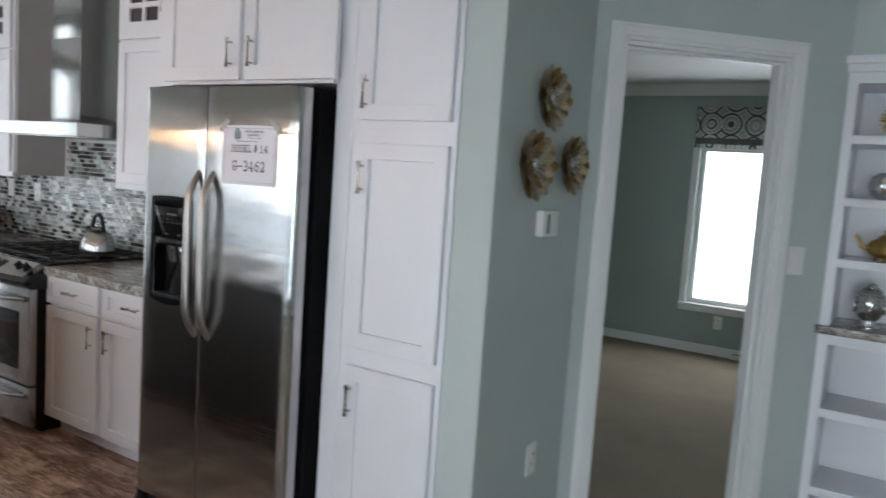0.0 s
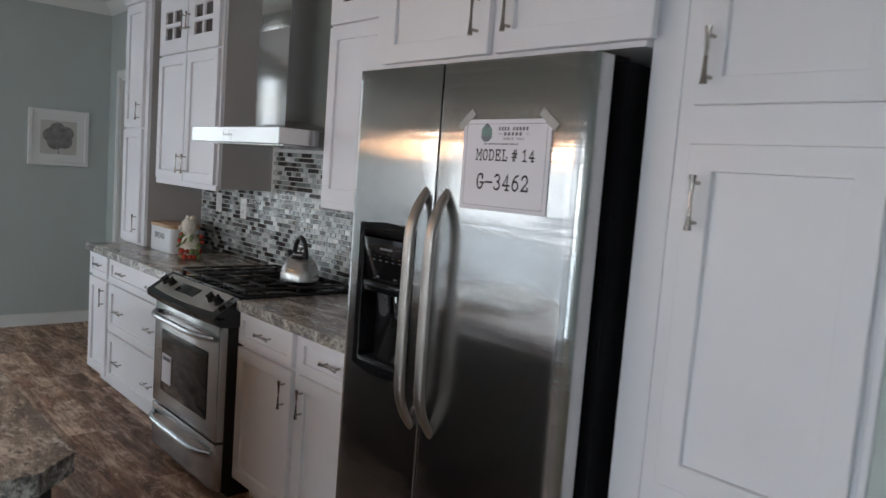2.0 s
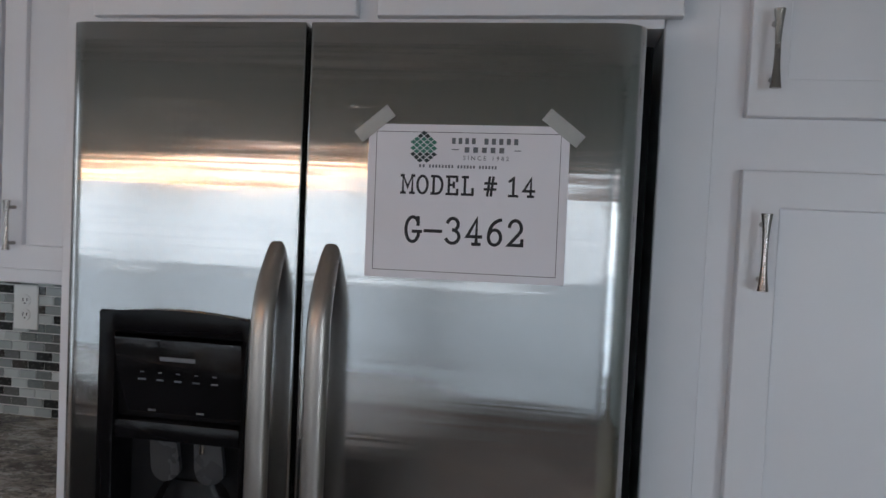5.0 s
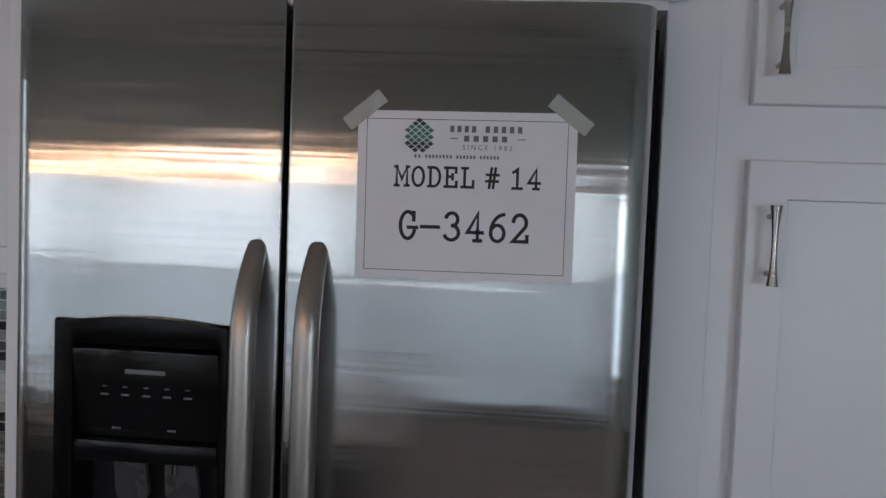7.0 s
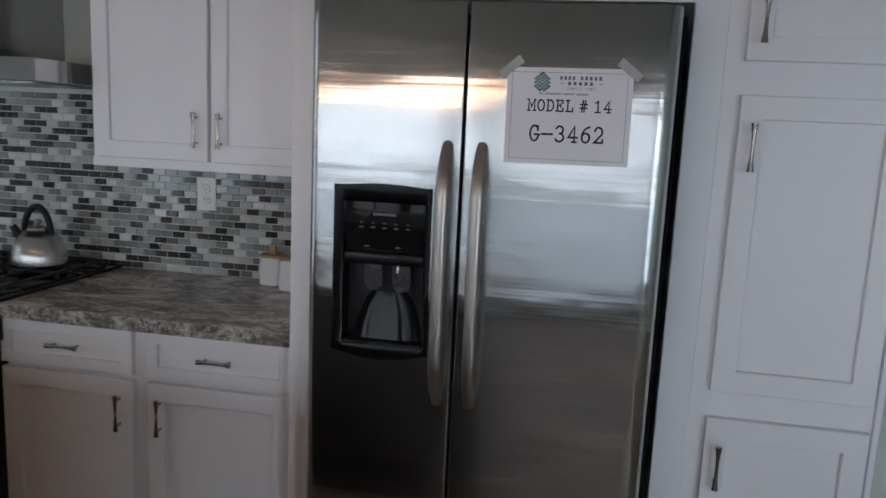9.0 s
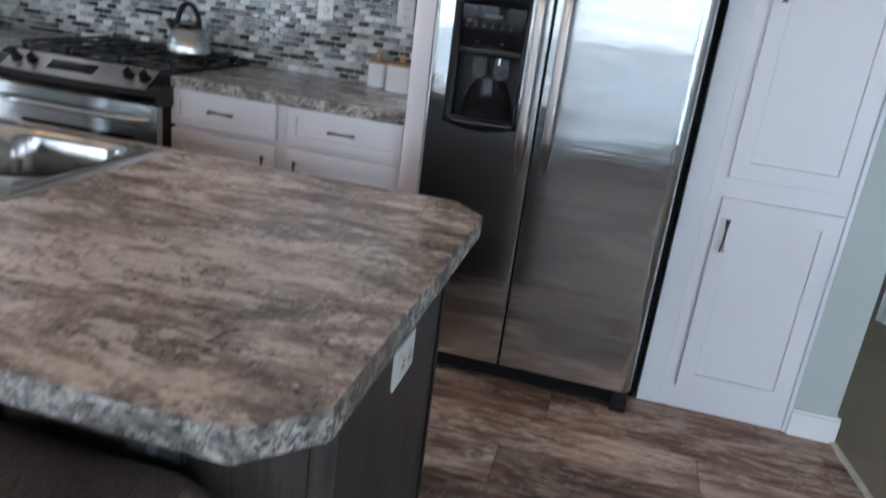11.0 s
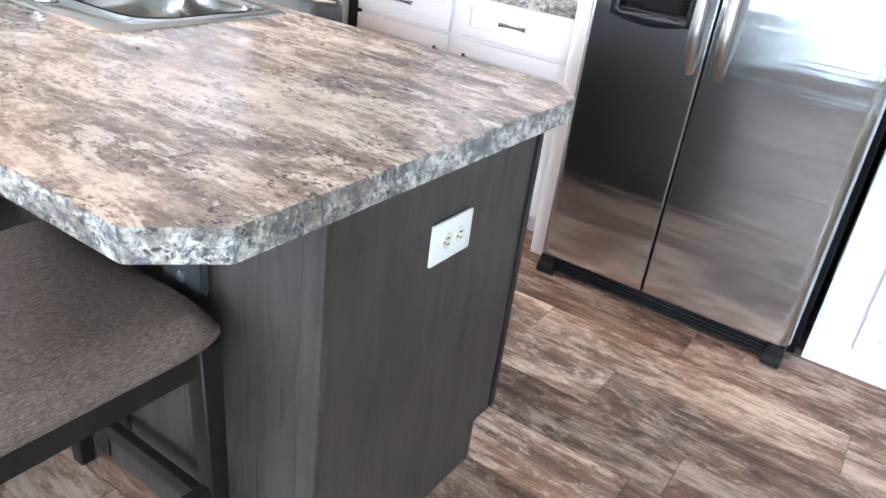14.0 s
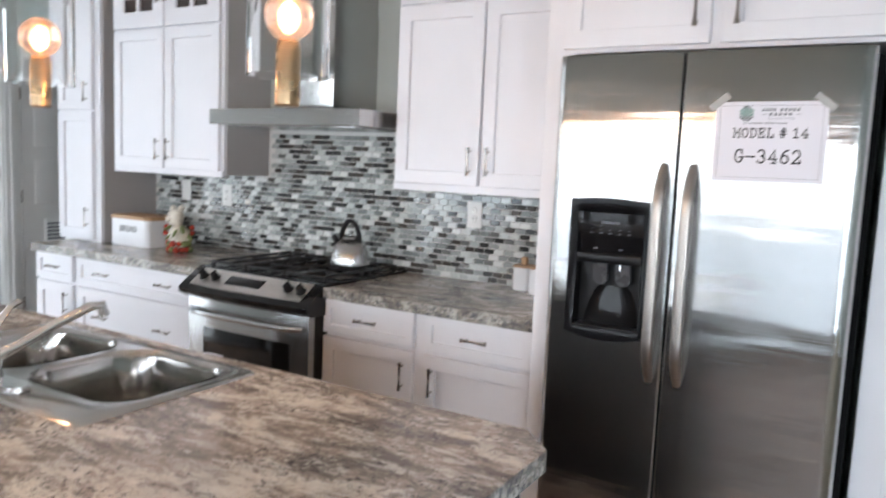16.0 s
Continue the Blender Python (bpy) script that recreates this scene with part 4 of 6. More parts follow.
# dispenser set into the freezer door
dx0, dx1, dz0, dz1 = -0.311, -0.069, 0.921, 1.333
disp = lattice([dx0, dx0 + 0.026, dx1 - 0.012, dx1], [dz0, dz0 + 0.022, dz1 - 0.032, dz1], [(1, 1)], -0.008, 0.050)
bmesh.ops.bevel(disp, geom=disp.edges[:], offset=0.002, segments=1, affect="EDGES")
dispenser = part("dispenser", disp, M_DISP, dl, "glossy black dispenser surround")
for nm, zb, s, dep in (("lower_lip", dz0 + 0.003, -1, 0.020), ("upper_lip", dz1 - 0.003, 1, 0.010)):
    lip = bmesh.new()
    arc = [(dx0 + (dx1 - dx0) * i / 12, zb + s * dep * (1 - (i / 6 - 1) ** 2)) for i in range(13)]
    fa = [lip.verts.new((x, -0.0095, z)) for x, z in arc]
    ba = [lip.verts.new((x, 0.002, z)) for x, z in arc]
    lip.faces.new(fa)
    lip.faces.new(ba[::-1])
    for i in range(13):
        lip.faces.new((fa[i], fa[(i + 1) % 13], ba[(i + 1) % 13], ba[i]))
    part(nm, lip, M_DISP, dispenser)
part("recess", B(dx0 + 0.004, dx1 - 0.004, 0.0505, 0.062, dz0 + 0.004, dz1 - 0.004), M_BLACK, dispenser)
lean = pose((dx0 + dx1) / 2 + 0.007, 0.003, 1.234, 8, 0, 0)
part("control_panel", B(-0.101, 0.101, -0.004, 0.020, -0.062, 0.062, 0.002), M_GLOSS, dispenser, turn=lean)
part("nameplate_bar", B(-0.028, 0.028, -0.0050, -0.0041, 0.030, 0.036), M_GREYINK, dispenser, turn=lean)
for i in range(5):
    part("button_mark", B(-0.064 + i * 0.029, -0.053 + i * 0.029, -0.0050, -0.0041, -0.002, 0.0005), M_GREYINK, dispenser, turn=lean)
    part("button_mark", B(-0.061 + i * 0.029, -0.055 + i * 0.029, -0.0050, -0.0041, 0.010, 0.0115), M_GREYINK, dispenser, turn=lean)
for x in (-0.045, 0.033):
    part("button_mark", B(x - 0.006, x + 0.006, -0.0050, -0.0041, -0.050, -0.0475), M_GREYINK, dispenser, turn=lean)
part("chin", B(dx0 + 0.027, dx1 - 0.013, -0.006, 0.03, 1.141, 1.1705, 0.006), M_DISP, dispenser)
for x in (-0.214, -0.142):
    pad = bmesh.new()
    outline = [(-0.022, 0.034), (-0.024, -0.012)] + [(-0.024 * math.cos(a), -0.012 - 0.020 * math.sin(a)) for a in [math.pi * k / 10 for k in range(1, 10)]] + [(0.024, -0.012), (0.022, 0.034)]
    fa = [pad.verts.new((px, -0.004 - 0.006 * (1 - (px / 0.024) ** 2), pz)) for px, pz in outline]
    ba = [pad.verts.new((px, 0.004, pz)) for px, pz in outline]
    pad.faces.new(fa)
    pad.faces.new(ba[::-1])
    for k in range(len(outline)):
        m2 = (k + 1) % len(outline)
        pad.faces.new((fa[k], ba[k], ba[m2], fa[m2]))
    part("paddle", pad, M_PADDLE, dispenser, "grey push paddle", turn=pose(x, 0.026, 1.105, 9, 0, 0))
part("nozzle", T([(-0.150, 0.016, 1.145), (-0.150, 0.016, 1.122)], 0.005, 10), M_CHROME, dispenser)
ramp_bm = bmesh.new()
n = 12
cols = []
for i in range(n + 1):
    s = i / n
    w = 0.046 + 0.038 * math.sin(math.pi / 2 * s) ** 0.8
    lean_y = 0.040 - 0.0115 * s - 0.0085 * s * s
    cols.append([ramp_bm.verts.new((-0.178 + k * w, lean_y + 0.012 * k ** 4, 1.068 - 0.120 * s)) for k in [-1 + j / 6 for j in range(13)]])
for a, b in zip(cols, cols[1:]):
    for k in range(12):
        ramp_bm.faces.new((a[k], a[k + 1], b[k + 1], b[k]))
bmesh.ops.recalc_face_normals(ramp_bm, faces=ramp_bm.faces[:])
bmesh.ops.solidify(ramp_bm, geom=ramp_bm.faces[:], thickness=0.003)
part("splash_guard", ramp_bm, M_GUARD, dispenser, "curved glossy black splash guard")
part("drip_tray", B(dx0 + 0.03, dx1 - 0.016, -0.008, 0.048, dz0 + 0.019, dz0 + 0.026, 0.002), M_BLACK, dispenser)
kick = B(-0.33, 0.42, 0.028, 0.075, 0.020, 0.082)
for i in range(4):
    box(kick, -0.32, 0.41, 0.020, 0.030, 0.028 + i * 0.013, 0.034 + i * 0.013)
part("kick_grille", kick, M_BLACK, fridge)
for x in (-0.352, 0.437):
    bm = T([(x - 0.028, 0.020, 0.026), (x + 0.028, 0.020, 0.026)], 0.026, 14, up=(0, 0, 1))
    box(bm, x - 0.026, x + 0.026, 0.006, 0.10, 0.03, 0.078, 0.006)
    part("roller_foot", bm, M_BLACK, fridge)
settle(fridge)

# paper sign taped to the fridge
sg = thing("paper_sign", "white paper sign with the model number taped to the fridge", "sign")
tilt = pose(0.2345, -0.0022, 1.516, 0, -0.4, 0)
part("sheet", B(-0.1397, 0.1397, -0.0005, 0.0005, -0.1075, 0.1075), M_PAPER, sg, turn=tilt)
bd = bmesh.new()
for a in ((-0.128, 0.128, 0.0965, 0.0972), (-0.128, 0.128, -0.0972, -0.0965), (-0.1284, -0.1277, -0.0972, 0.0972), (0.1277, 0.1284, -0.0972, 0.0972)):
    box(bd, a[0], a[1], -0.0009, -0.0006, a[2], a[3])
part("border", bd, M_INK, sg, turn=tilt)
flat = pose(0, -0.0008, 0, 90, 0, 0)


def sweep(cx, cy, rx, ry, a0, a1, k=18):
    return [(cx + rx * math.cos(radians(a0 + (a1 - a0) * i / k)), cy + ry * math.sin(radians(a0 + (a1 - a0) * i / k))) for i in range(k + 1)]


def slab_glyph(ch):
    """Pen strokes of a typewriter-style character in a unit box."""
    if ch == "M":
        return [[(0.10, 0), (0.10, 1), (0.5, 0.34), (0.90, 1), (0.90, 0)], [(-0.04, 0), (0.26, 0)], [(0.74, 0), (1.04, 0)], [(-0.04, 1), (0.13, 1)], [(0.87, 1), (1.04, 1)]]
    if ch == "O":
        return [sweep(0.5, 0.5, 0.43, 0.5, 0, 360, 30)]
    if ch == "D":
        return [[(0.18, 0), (0.18, 1)], [(0.02, 0), (0.45, 0)] + sweep(0.45, 0.5, 0.46, 0.5, -90, 90) + [(0.02, 1)]]
    if ch == "E":
        return [[(0.2, 0), (0.2, 1)], [(0.03, 0), (0.92, 0), (0.92, 0.26)], [(0.03, 1), (0.88, 1), (0.88, 0.76)], [(0.2, 0.53), (0.62, 0.53)], [(0.62, 0.40), (0.62, 0.66)]]
    if ch == "L":
        return [[(0.28, 0), (0.28, 1)], [(0.08, 1), (0.5, 1)], [(0.06, 0), (0.94, 0), (0.94, 0.32)]]
    if ch == "#":
        return [[(0.27, 0), (0.43, 1.02)], [(0.57, 0), (0.73, 1.02)], [(0.08, 0.68), (0.96, 0.68)], [(0.04, 0.34), (0.92, 0.34)]]
    if ch == "1":
        return [[(0.18, 0.84), (0.5, 1), (0.5, 0)], [(0.16, 0), (0.84, 0)]]
    if ch == "4":
        return [[(0.66, 0), (0.66, 1), (0.08, 0.30), (0.94, 0.30)], [(0.46, 0), (0.86, 0)]]
    if ch == "G":
        return [sweep(0.5, 0.5, 0.43, 0.5, 38, 335, 26) + [(0.90, 0.42)], [(0.54, 0.42), (1.02, 0.42)], [(0.84, 0.98), (0.84, 0.70)]]
    if ch == "-":
        return [[(0.0, 0.46), (1.0, 0.46)]]
    if ch == "3":
        return [sweep(0.46, 0.76, 0.34, 0.24, 160, -80), sweep(0.45, 0.27, 0.42, 0.27, 82, -152)]
    if ch == "6":
        return [sweep(0.5, 0.30, 0.38, 0.30, 180, 540, 26), sweep(0.92, 0.30, 0.80, 0.70, 180, 96)]
    if ch == "2":
        return [sweep(0.47, 0.70, 0.37, 0.30, 168, -32) + [(0.10, 0.02), (0.90, 0.02), (0.90, 0.22)]]
    return []


def typed(text, pitch, width, height, weight, x, z):
    """A line of slab lettering centred at x, standing on z."""
    bm = bmesh.new()
    level = 0
    gap = [0.5 if ch == " " else 1.0 for ch in text]
    for i, ch in enumerate(text):
        ox = x + (sum(gap[:i]) + gap[i] / 2 - sum(gap) / 2) * pitch - width / 2
        for stroke in slab_glyph(ch):
            level += 1
            y = -0.0007 - 0.000012 * (level % 9)
            pts = [Vector((ox + px * width, z + pz * height)) for px, pz in stroke]
            pts = pts[:1] + [q for p, q in zip(pts, pts[1:]) if (q - p).length > 1e-6]
            first, last = (pts[0] - pts[1]).normalized(), (pts[-1] - pts[-2]).normalized()
            shut = (pts[0] - pts[-1]).length < 1e-6
            if not shut:
                pts[0], pts[-1] = pts[0] + first * weight * 0.45, pts[-1] + last * weight * 0.45
            left, right = [], []
            for k, p in enumerate(pts):
                a = (pts[k] - pts[k - 1]).normalized() if k else (pts[1] - pts[0]).normalized()
                b = (pts[k + 1] - pts[k]).normalized() if k < len(pts) - 1 else a
                t = (a + b).normalized()
                m = Vector((-t.y, t.x)) * (weight / 2 / max(0.45, t.dot(b)))
                left.append(bm.verts.new((p.x + m.x, y, p.y + m.y)))
                right.append(bm.verts.new((p.x - m.x, y, p.y - m.y)))
            for k in range(len(pts) - 1):
                bm.faces.new((left[k], right[k], right[k + 1], left[k + 1]))
    bmesh.ops.recalc_face_normals(bm, faces=bm.faces[:])
    bmesh.ops.solidify(bm, geom=bm.faces[:], thickness=0.0001)
    return bm


part("model_line", typed("MODEL # 14", 0.0211, 0.0166, 0.0240, 0.0035, 0.003, 0.012), M_INK, sg, turn=tilt)
part("number_line", typed("G-3462", 0.0288, 0.0222, 0.0345, 0.0046, 0.000, -0.056), M_INK, sg, turn=tilt)
part("year_line", letters("S I N C E   1 9 8 2", 0.0085, flat @ pose(0.027, 0.0595, 0)), M_GREYINK, sg, turn=tilt)
for r, k in enumerate((1, 2, 3, 4, 3, 4, 3, 4, 3, 2)):
    cone = bmesh.new()
    for i in range(k):
        cxx, czz = -0.0605 + (i - (k - 1) / 2) * 0.0098, 0.0955 - r * 0.0042
        near, back = [[cone.verts.new((cxx + a * 0.0043, y, czz + b * 0.0033)) for a, b in ((-1, 0), (0, -1), (1, 0), (0, 1))] for y in (-0.0011, -0.0007)]
        cone.faces.new(near)
        cone.faces.new(back[::-1])
        for q in range(4):
            cone.faces.new((near[q], back[q], back[(q + 1) % 4], near[(q + 1) % 4]))
    part("cone_mark", cone, M_GREENINK if 1 < r < 7 else M_SLATE, sg, turn=tilt)
for a, b, z, h, k in ((-0.021, 0.016, 0.0855, 0.0082, 4), (0.024, 0.075, 0.0855, 0.0082, 5), (-0.003, 0.057, 0.0735, 0.0074, 5), (-0.021, -0.011, 0.0735, 0.0012, 1), (0.065, 0.075, 0.0735, 0.0012, 1), (-0.066, -0.056, 0.0500, 0.0042, 2), (-0.052, -0.016, 0.0500, 0.0042, 8), (-0.012, 0.014, 0.0500, 0.0042, 6), (0.018, 0.044, 0.0500, 0.0042, 6)):
    bars = bmesh.new()
    w = (b - a) / k
    for i in range(k):
        box(bars, a + i * w, a + i * w + w * (0.55 if k > 1 else 1.0), -0.0011, -0.0007, z - h / 2, z + h / 2)
    part("print_bar", bars, M_GREYINK, sg, turn=tilt)
for x, ang in ((-0.132, -40), (0.130, 38)):
    part("tape", B(-0.030, 0.030, -0.0014, -0.0009, -0.010, 0.010), M_TAPE, sg, turn=pose(0.2345 + x, -0.0022, 1.515 + 0.1075, 0, ang, 0))
settle(sg)

# ---- range ----
RX0, RX1 = -2.200, -1.458
rg = thing("gas_range", "slide-in stainless gas range with black cooktop", "range")
part("body", B(RX0 + 0.006, RX1 - 0.006, 0.165, 0.80, 0.03, 0.872), M_BLACK, rg)
od = part("oven_door", B(RX0 + 0.008, RX1 - 0.008, 0.125, 0.166, 0.262, 0.770, 0.006), M_RANGE, rg)
part("oven_window", B(RX0 + 0.11, RX1 - 0.11, 0.1215, 0.128, 0.335, 0.640, 0.004), M_GLOSS, od)
part("energy_label", B(-2.070, -1.960, 0.1195, 0.1212, 0.385, 0.525), M_PAPER, od)
part("energy_label_text", B(-2.060, -1.970, 0.1188, 0.1194, 0.495, 0.512), M_GREYINK, od)
hb = []
for i in range(13):
    s = -1 + 2 * i / 12
    hb.append((-1.829 + 0.335 * s, 0.118 - 0.048 * (1 - abs(s) ** 6), 0.715))
part("handle", T(hb, 0.0135, 12), M_STEEL_H, od)
wd = part("drawer_front", B(RX0 + 0.008, RX1 - 0.008, 0.125, 0.166, 0.040, 0.252, 0.006), M_RANGE, rg)
part("handle", T([(p[0], p[1] + 0.002, 0.205) for p in hb], 0.0125, 12), M_STEEL_H, wd)
part("plinth", B(RX0 + 0.02, RX1 - 0.02, 0.20, 0.78, 0.0, 0.045), M_BLACK, rg)
cp = bmesh.new()
prof = [(0.165, 0.770), (0.118, 0.773), (0.090, 0.790), (0.085, 0.812), (0.098, 0.826), (0.196, 0.893), (0.30, 0.894), (0.30, 0.770)]
rows = []
for i in range(9):
    s = -1 + i / 4
    bowy = 0.022 * (1 - s * s)
    rows.append([cp.verts.new((-1.829 + 0.383 * s, y - (bowy if y < 0.15 else 0), z)) for y, z in prof])
for a, b in zip(rows, rows[1:]):
    for i in range(len(prof)):
        j = (i + 1) % len(prof)
        cp.faces.new((a[i], a[j], b[j], b[i]))
cp.faces.new(rows[0][::-1])
cp.faces.new(rows[-1])
panel = part("control_panel", cp, M_GLOSS, rg, "black bowed front control panel")
SL = math.degrees(math.atan2(0.067, 0.098))
fascia = bmesh.new()
rows = []
for i in range(11):
    s = -1 + i / 5
    bowy = 0.020 * (1 - s * s)
    rows.append([fascia.verts.new((-1.829 + 0.330 * s, 0.103 - bowy, 0.8345)), fascia.verts.new((-1.829 + 0.330 * s, 0.194, 0.8965))])
for a, b in zip(rows, rows[1:]):
    fascia.faces.new((a[0], b[0], b[1], a[1]))
bmesh.ops.recalc_face_normals(fascia, faces=fascia.faces)
if fascia.faces[:][0].normal.z < 0:
    bmesh.ops.reverse_faces(fascia, faces=fascia.faces[:])
bmesh.ops.solidify(fascia, geom=fascia.faces[:], thickness=0.003)
part("steel_fascia", fascia, M_FASCIA, panel, "brushed steel control strip")
part("display", B(-0.105, 0.105, -0.028, 0.028, 0.0, 0.004, 0.001), M_GLOSS, panel, turn=pose(-1.850, 0.142, 0.8655, SL, 0, 0))
for x in (-2.110, -2.035, -1.600, -1.530):
    k = lathe(bmesh.new(), [(0.0, 0.030), (0.012, 0.030), (0.017, 0.026), (0.019, 0.004), (0.024, 0.0), (0.0, 0.0)], seg=18)
    box(k, -0.004, 0.004, -0.018, 0.018, 0.028, 0.034, 0.001, 1)
    part("knob", k, M_BLACK, panel, turn=pose(x, 0.146, 0.8665, SL, 0, 0))
part("cooktop", B(RX0 - 0.012, RX1 + 0.014, 0.205, 0.815, 0.8885, 0.902, 0.005), M_GLOSS, rg)
for bx, by in ((-2.02, 0.36), (-2.02, 0.66), (-1.64, 0.36), (-1.64, 0.66), (-1.83, 0.51)):
    part("burner", lathe(bmesh.new(), [(0.0, 0.016), (0.030, 0.016), (0.034, 0.010), (0.046, 0.008), (0.050, 0.0), (0.0, 0.0)], bx, by, 0.902, 20), M_IRON, rg)
for gx0, gx1 in ((-2.175, -1.955), (-1.940, -1.720), (-1.705, -1.485)):
    g = bmesh.new()
    for y in (0.245, 0.51, 0.775):
        box(g, gx0, gx1, y - 0.006, y + 0.006, 0.914, 0.925, 0.003, 1)
    for x in (gx0 + 0.006, (gx0 + gx1) / 2, gx1 - 0.006):
        box(g, x - 0.006, x + 0.006, 0.245, 0.775, 0.916, 0.927, 0.003, 1)
    for y in (0.36, 0.66):
        box(g, gx0 + 0.03, gx1 - 0.03, y - 0.005, y + 0.005, 0.918, 0.930, 0.003, 1)
    for x in (gx0 + 0.008, gx1 - 0.008):
        for y in (0.250, 0.51, 0.770):
            box(g, x - 0.008, x + 0.008, y - 0.008, y + 0.008, 0.901, 0.918, 0.003, 1)
    part("grate", g, M_IRON, rg)
settle(rg)

# ---- hood ----
hd = thing("range_hood", "stainless chimney range hood with a thin canopy", "range hood")
cn = bmesh.new()
HX0, HX1 = -2.262, -1.376
lo = [(HX0, 0.305), (HX1, 0.305), (HX1, BACK - 0.003), (HX0, BACK - 0.003)]
prism(cn, lo, 1.563, 1.633, 0.002, 1)
part("canopy", cn, M_STEEL_H, hd)
up = bmesh.new()
a = [up.verts.new((x, y, 1.633)) for x, y in ((HX0 + 0.01, 0.315), (HX1 - 0.01, 0.315), (HX1 - 0.01, BACK - 0.004), (HX0 + 0.01, BACK - 0.004))]
b = [up.verts.new((x, y, 1.640)) for x, y in ((-2.0, 0.49), (-1.66, 0.49), (-1.66, BACK - 0.004), (-2.0, BACK - 0.004))]
for i in range(4):
    up.faces.new((a[i], a[(i + 1) % 4], b[(i + 1) % 4], b[i]))
up.faces.new(b)
part("sloped_top", up, M_STEEL_H, hd)
part("chimney", B(-1.968, -1.675, 0.498, BACK - 0.004, 1.634, 2.11, 0.003), M_STEEL, hd)
part("chimney_upper", B(-1.962, -1.681, 0.504, BACK - 0.004, 2.10, CEIL - 0.002, 0.003), M_STEEL, hd)
for i in range(4):
    part("button", T([(-1.905 + i * 0.026, 0.306, 1.598), (-1.905 + i * 0.026, 0.301, 1.598)], 0.006, 10), M_CHROME, hd)
part("filter", B(HX0 + 0.06, HX1 - 0.06, 0.36, 0.78, 1.558, 1.564), M_STEEL, hd)
settle(hd)

# ---- island ----
IZ = 0.894
IL = -2.45
isl = thing("island", "kitchen island with grey-stained wood panels", "island")
for nm, q in (("front_frame", (IL + 0.12, -0.062, -1.49, -1.472)), ("back_frame", (IL + 0.12, -0.062, -0.903, -0.885)), ("side_frame", (-0.080, -0.062, -1.472, -0.903)), ("side_frame", (IL + 0.12, IL + 0.138, -1.472, -0.903))):
    part(nm, B(*q, 0.116, IZ - 0.043), M_GREYW, isl)
part("cabinet_floor", B(IL + 0.138, -0.080, -1.472, -0.903, 0.116, 0.134), M_GREYW, isl)
part("toe_kick", B(IL + 0.13, -0.066, -1.488, -0.960, 0.0, 0.116), M_GREYW, isl)
ep = bmesh.new()
prism(ep, [(-0.062, -1.497), (-0.052, -1.497), (-0.052, -0.962), (-0.062, -0.962)], 0.0, IZ - 0.043)
box(ep, -0.062, -0.052, -0.963, -0.884, 0.118, IZ - 0.043)
part("end_panel", ep, M_GREYW, isl, "grey-stained end panel")
part("corner_strip", B(-0.092, -0.049, -1.505, -1.490, 0.0, IZ - 0.043, 0.003), M_GREYW, isl)
part("edge_strip", B(-0.056, -0.046, -0.896, -0.876, 0.118, IZ - 0.043, 0.002), M_DARKW, isl)
for i in range(4):
    x1 = -0.094 - i * 0.56
    pn = shaker(x1 - 0.55, x1, 0.0, IZ - 0.045, -1.503, 0.07, 0.014)
    part("back_panel", pn, M_GREYW, isl)
kp = B(-0.054, -0.0505, -0.972, -0.958, 0.0, 0.122)
box(kp, -0.054, -0.0505, -0.960, -0.884, 0.112, 0.122)
part("kick_trim", kp, M_GREYW, isl)
for i in range(4):
    x1 = -0.075 - i * 0.56
    d = part("door", shaker(x1 - 0.54, x1, 0.125, IZ - 0.055, -0.885, 0.06, -0.018), M_GREYW, isl)
settle(isl)

# island top with the sink opening
top = thing("island_countertop", "stone-look laminate island top with clipped corners", "countertop")
SX0, SX1, SY0, SY1 = -1.580, -0.745, -1.368, -0.885   # sink rim outline
hx0, hx1, hy0, hy1 = SX0 + 0.03, SX1 - 0.03, SY0 + 0.03, SY1 - 0.03
ch = 0.085
bm = bmesh.new()
outer = [(IL + ch, -1.806), (-0.056, -1.806), (0.019, -1.726), (0.018, -0.914), (-0.056, -0.836), (IL + ch, -0.836), (IL, -0.914), (IL, -1.726)]
hole = [(hx0, hy0), (hx1, hy0), (hx1, hy1), (hx0, hy1)]
for z, flip in ((IZ, False), (IZ - 0.042, True)):
    vo = [bm.verts.new((x, y, z)) for x, y in outer]
    vh = [bm.verts.new((x, y, z)) for x, y in hole]
    quads = [(vo[0], vo[1], vh[1], vh[0]), (vo[1], vo[2], vo[3], vh[1]), (vh[1], vo[3], vh[2]), (vo[3], vo[4], vh[2]), (vo[4], vo[5], vh[3], vh[2]), (vo[5], vo[6], vh[3]), (vo[6], vo[7], vh[0], vh[3]), (vo[7], vo[0], vh[0])]
    for q in quads:
        bm.faces.new(q[::-1] if flip else q)
    if not flip:
        o1, h1 = vo, vh
    else:
        o0, h0 = vo, vh
n = len(outer)
rim = []
for i in range(n):
    rim.append(bm.faces.new((o0[i], o0[(i + 1) % n], o1[(i + 1) % n], o1[i])))
for i in range(4):
    bm.faces.new((h0[(i + 1) % 4], h0[i], h1[i], h1[(i + 1) % 4]))
part("slab", bm, M_LAM, top, crease=8)
for p, q in zip(outer, outer[1:] + outer[:1]):
    edge_band(top, p, q, IZ)
settle(top)

# sink
sk = thing("kitchen_sink", "double-bowl stainless drop-in sink", "sink")


def rounded(x0, x1, y0, y1, r, k=6):
    out = []
    for cx, cy, a0 in ((x1 - r, y1 - r, 0), (x0 + r, y1 - r, 90), (x0 + r, y0 + r, 180), (x1 - r, y0 + r, 270)):
        for i in range(k + 1):
            a = radians(a0 + 90 * i / k)
            out.append((cx + r * math.cos(a), cy + r * math.sin(a)))
    return out


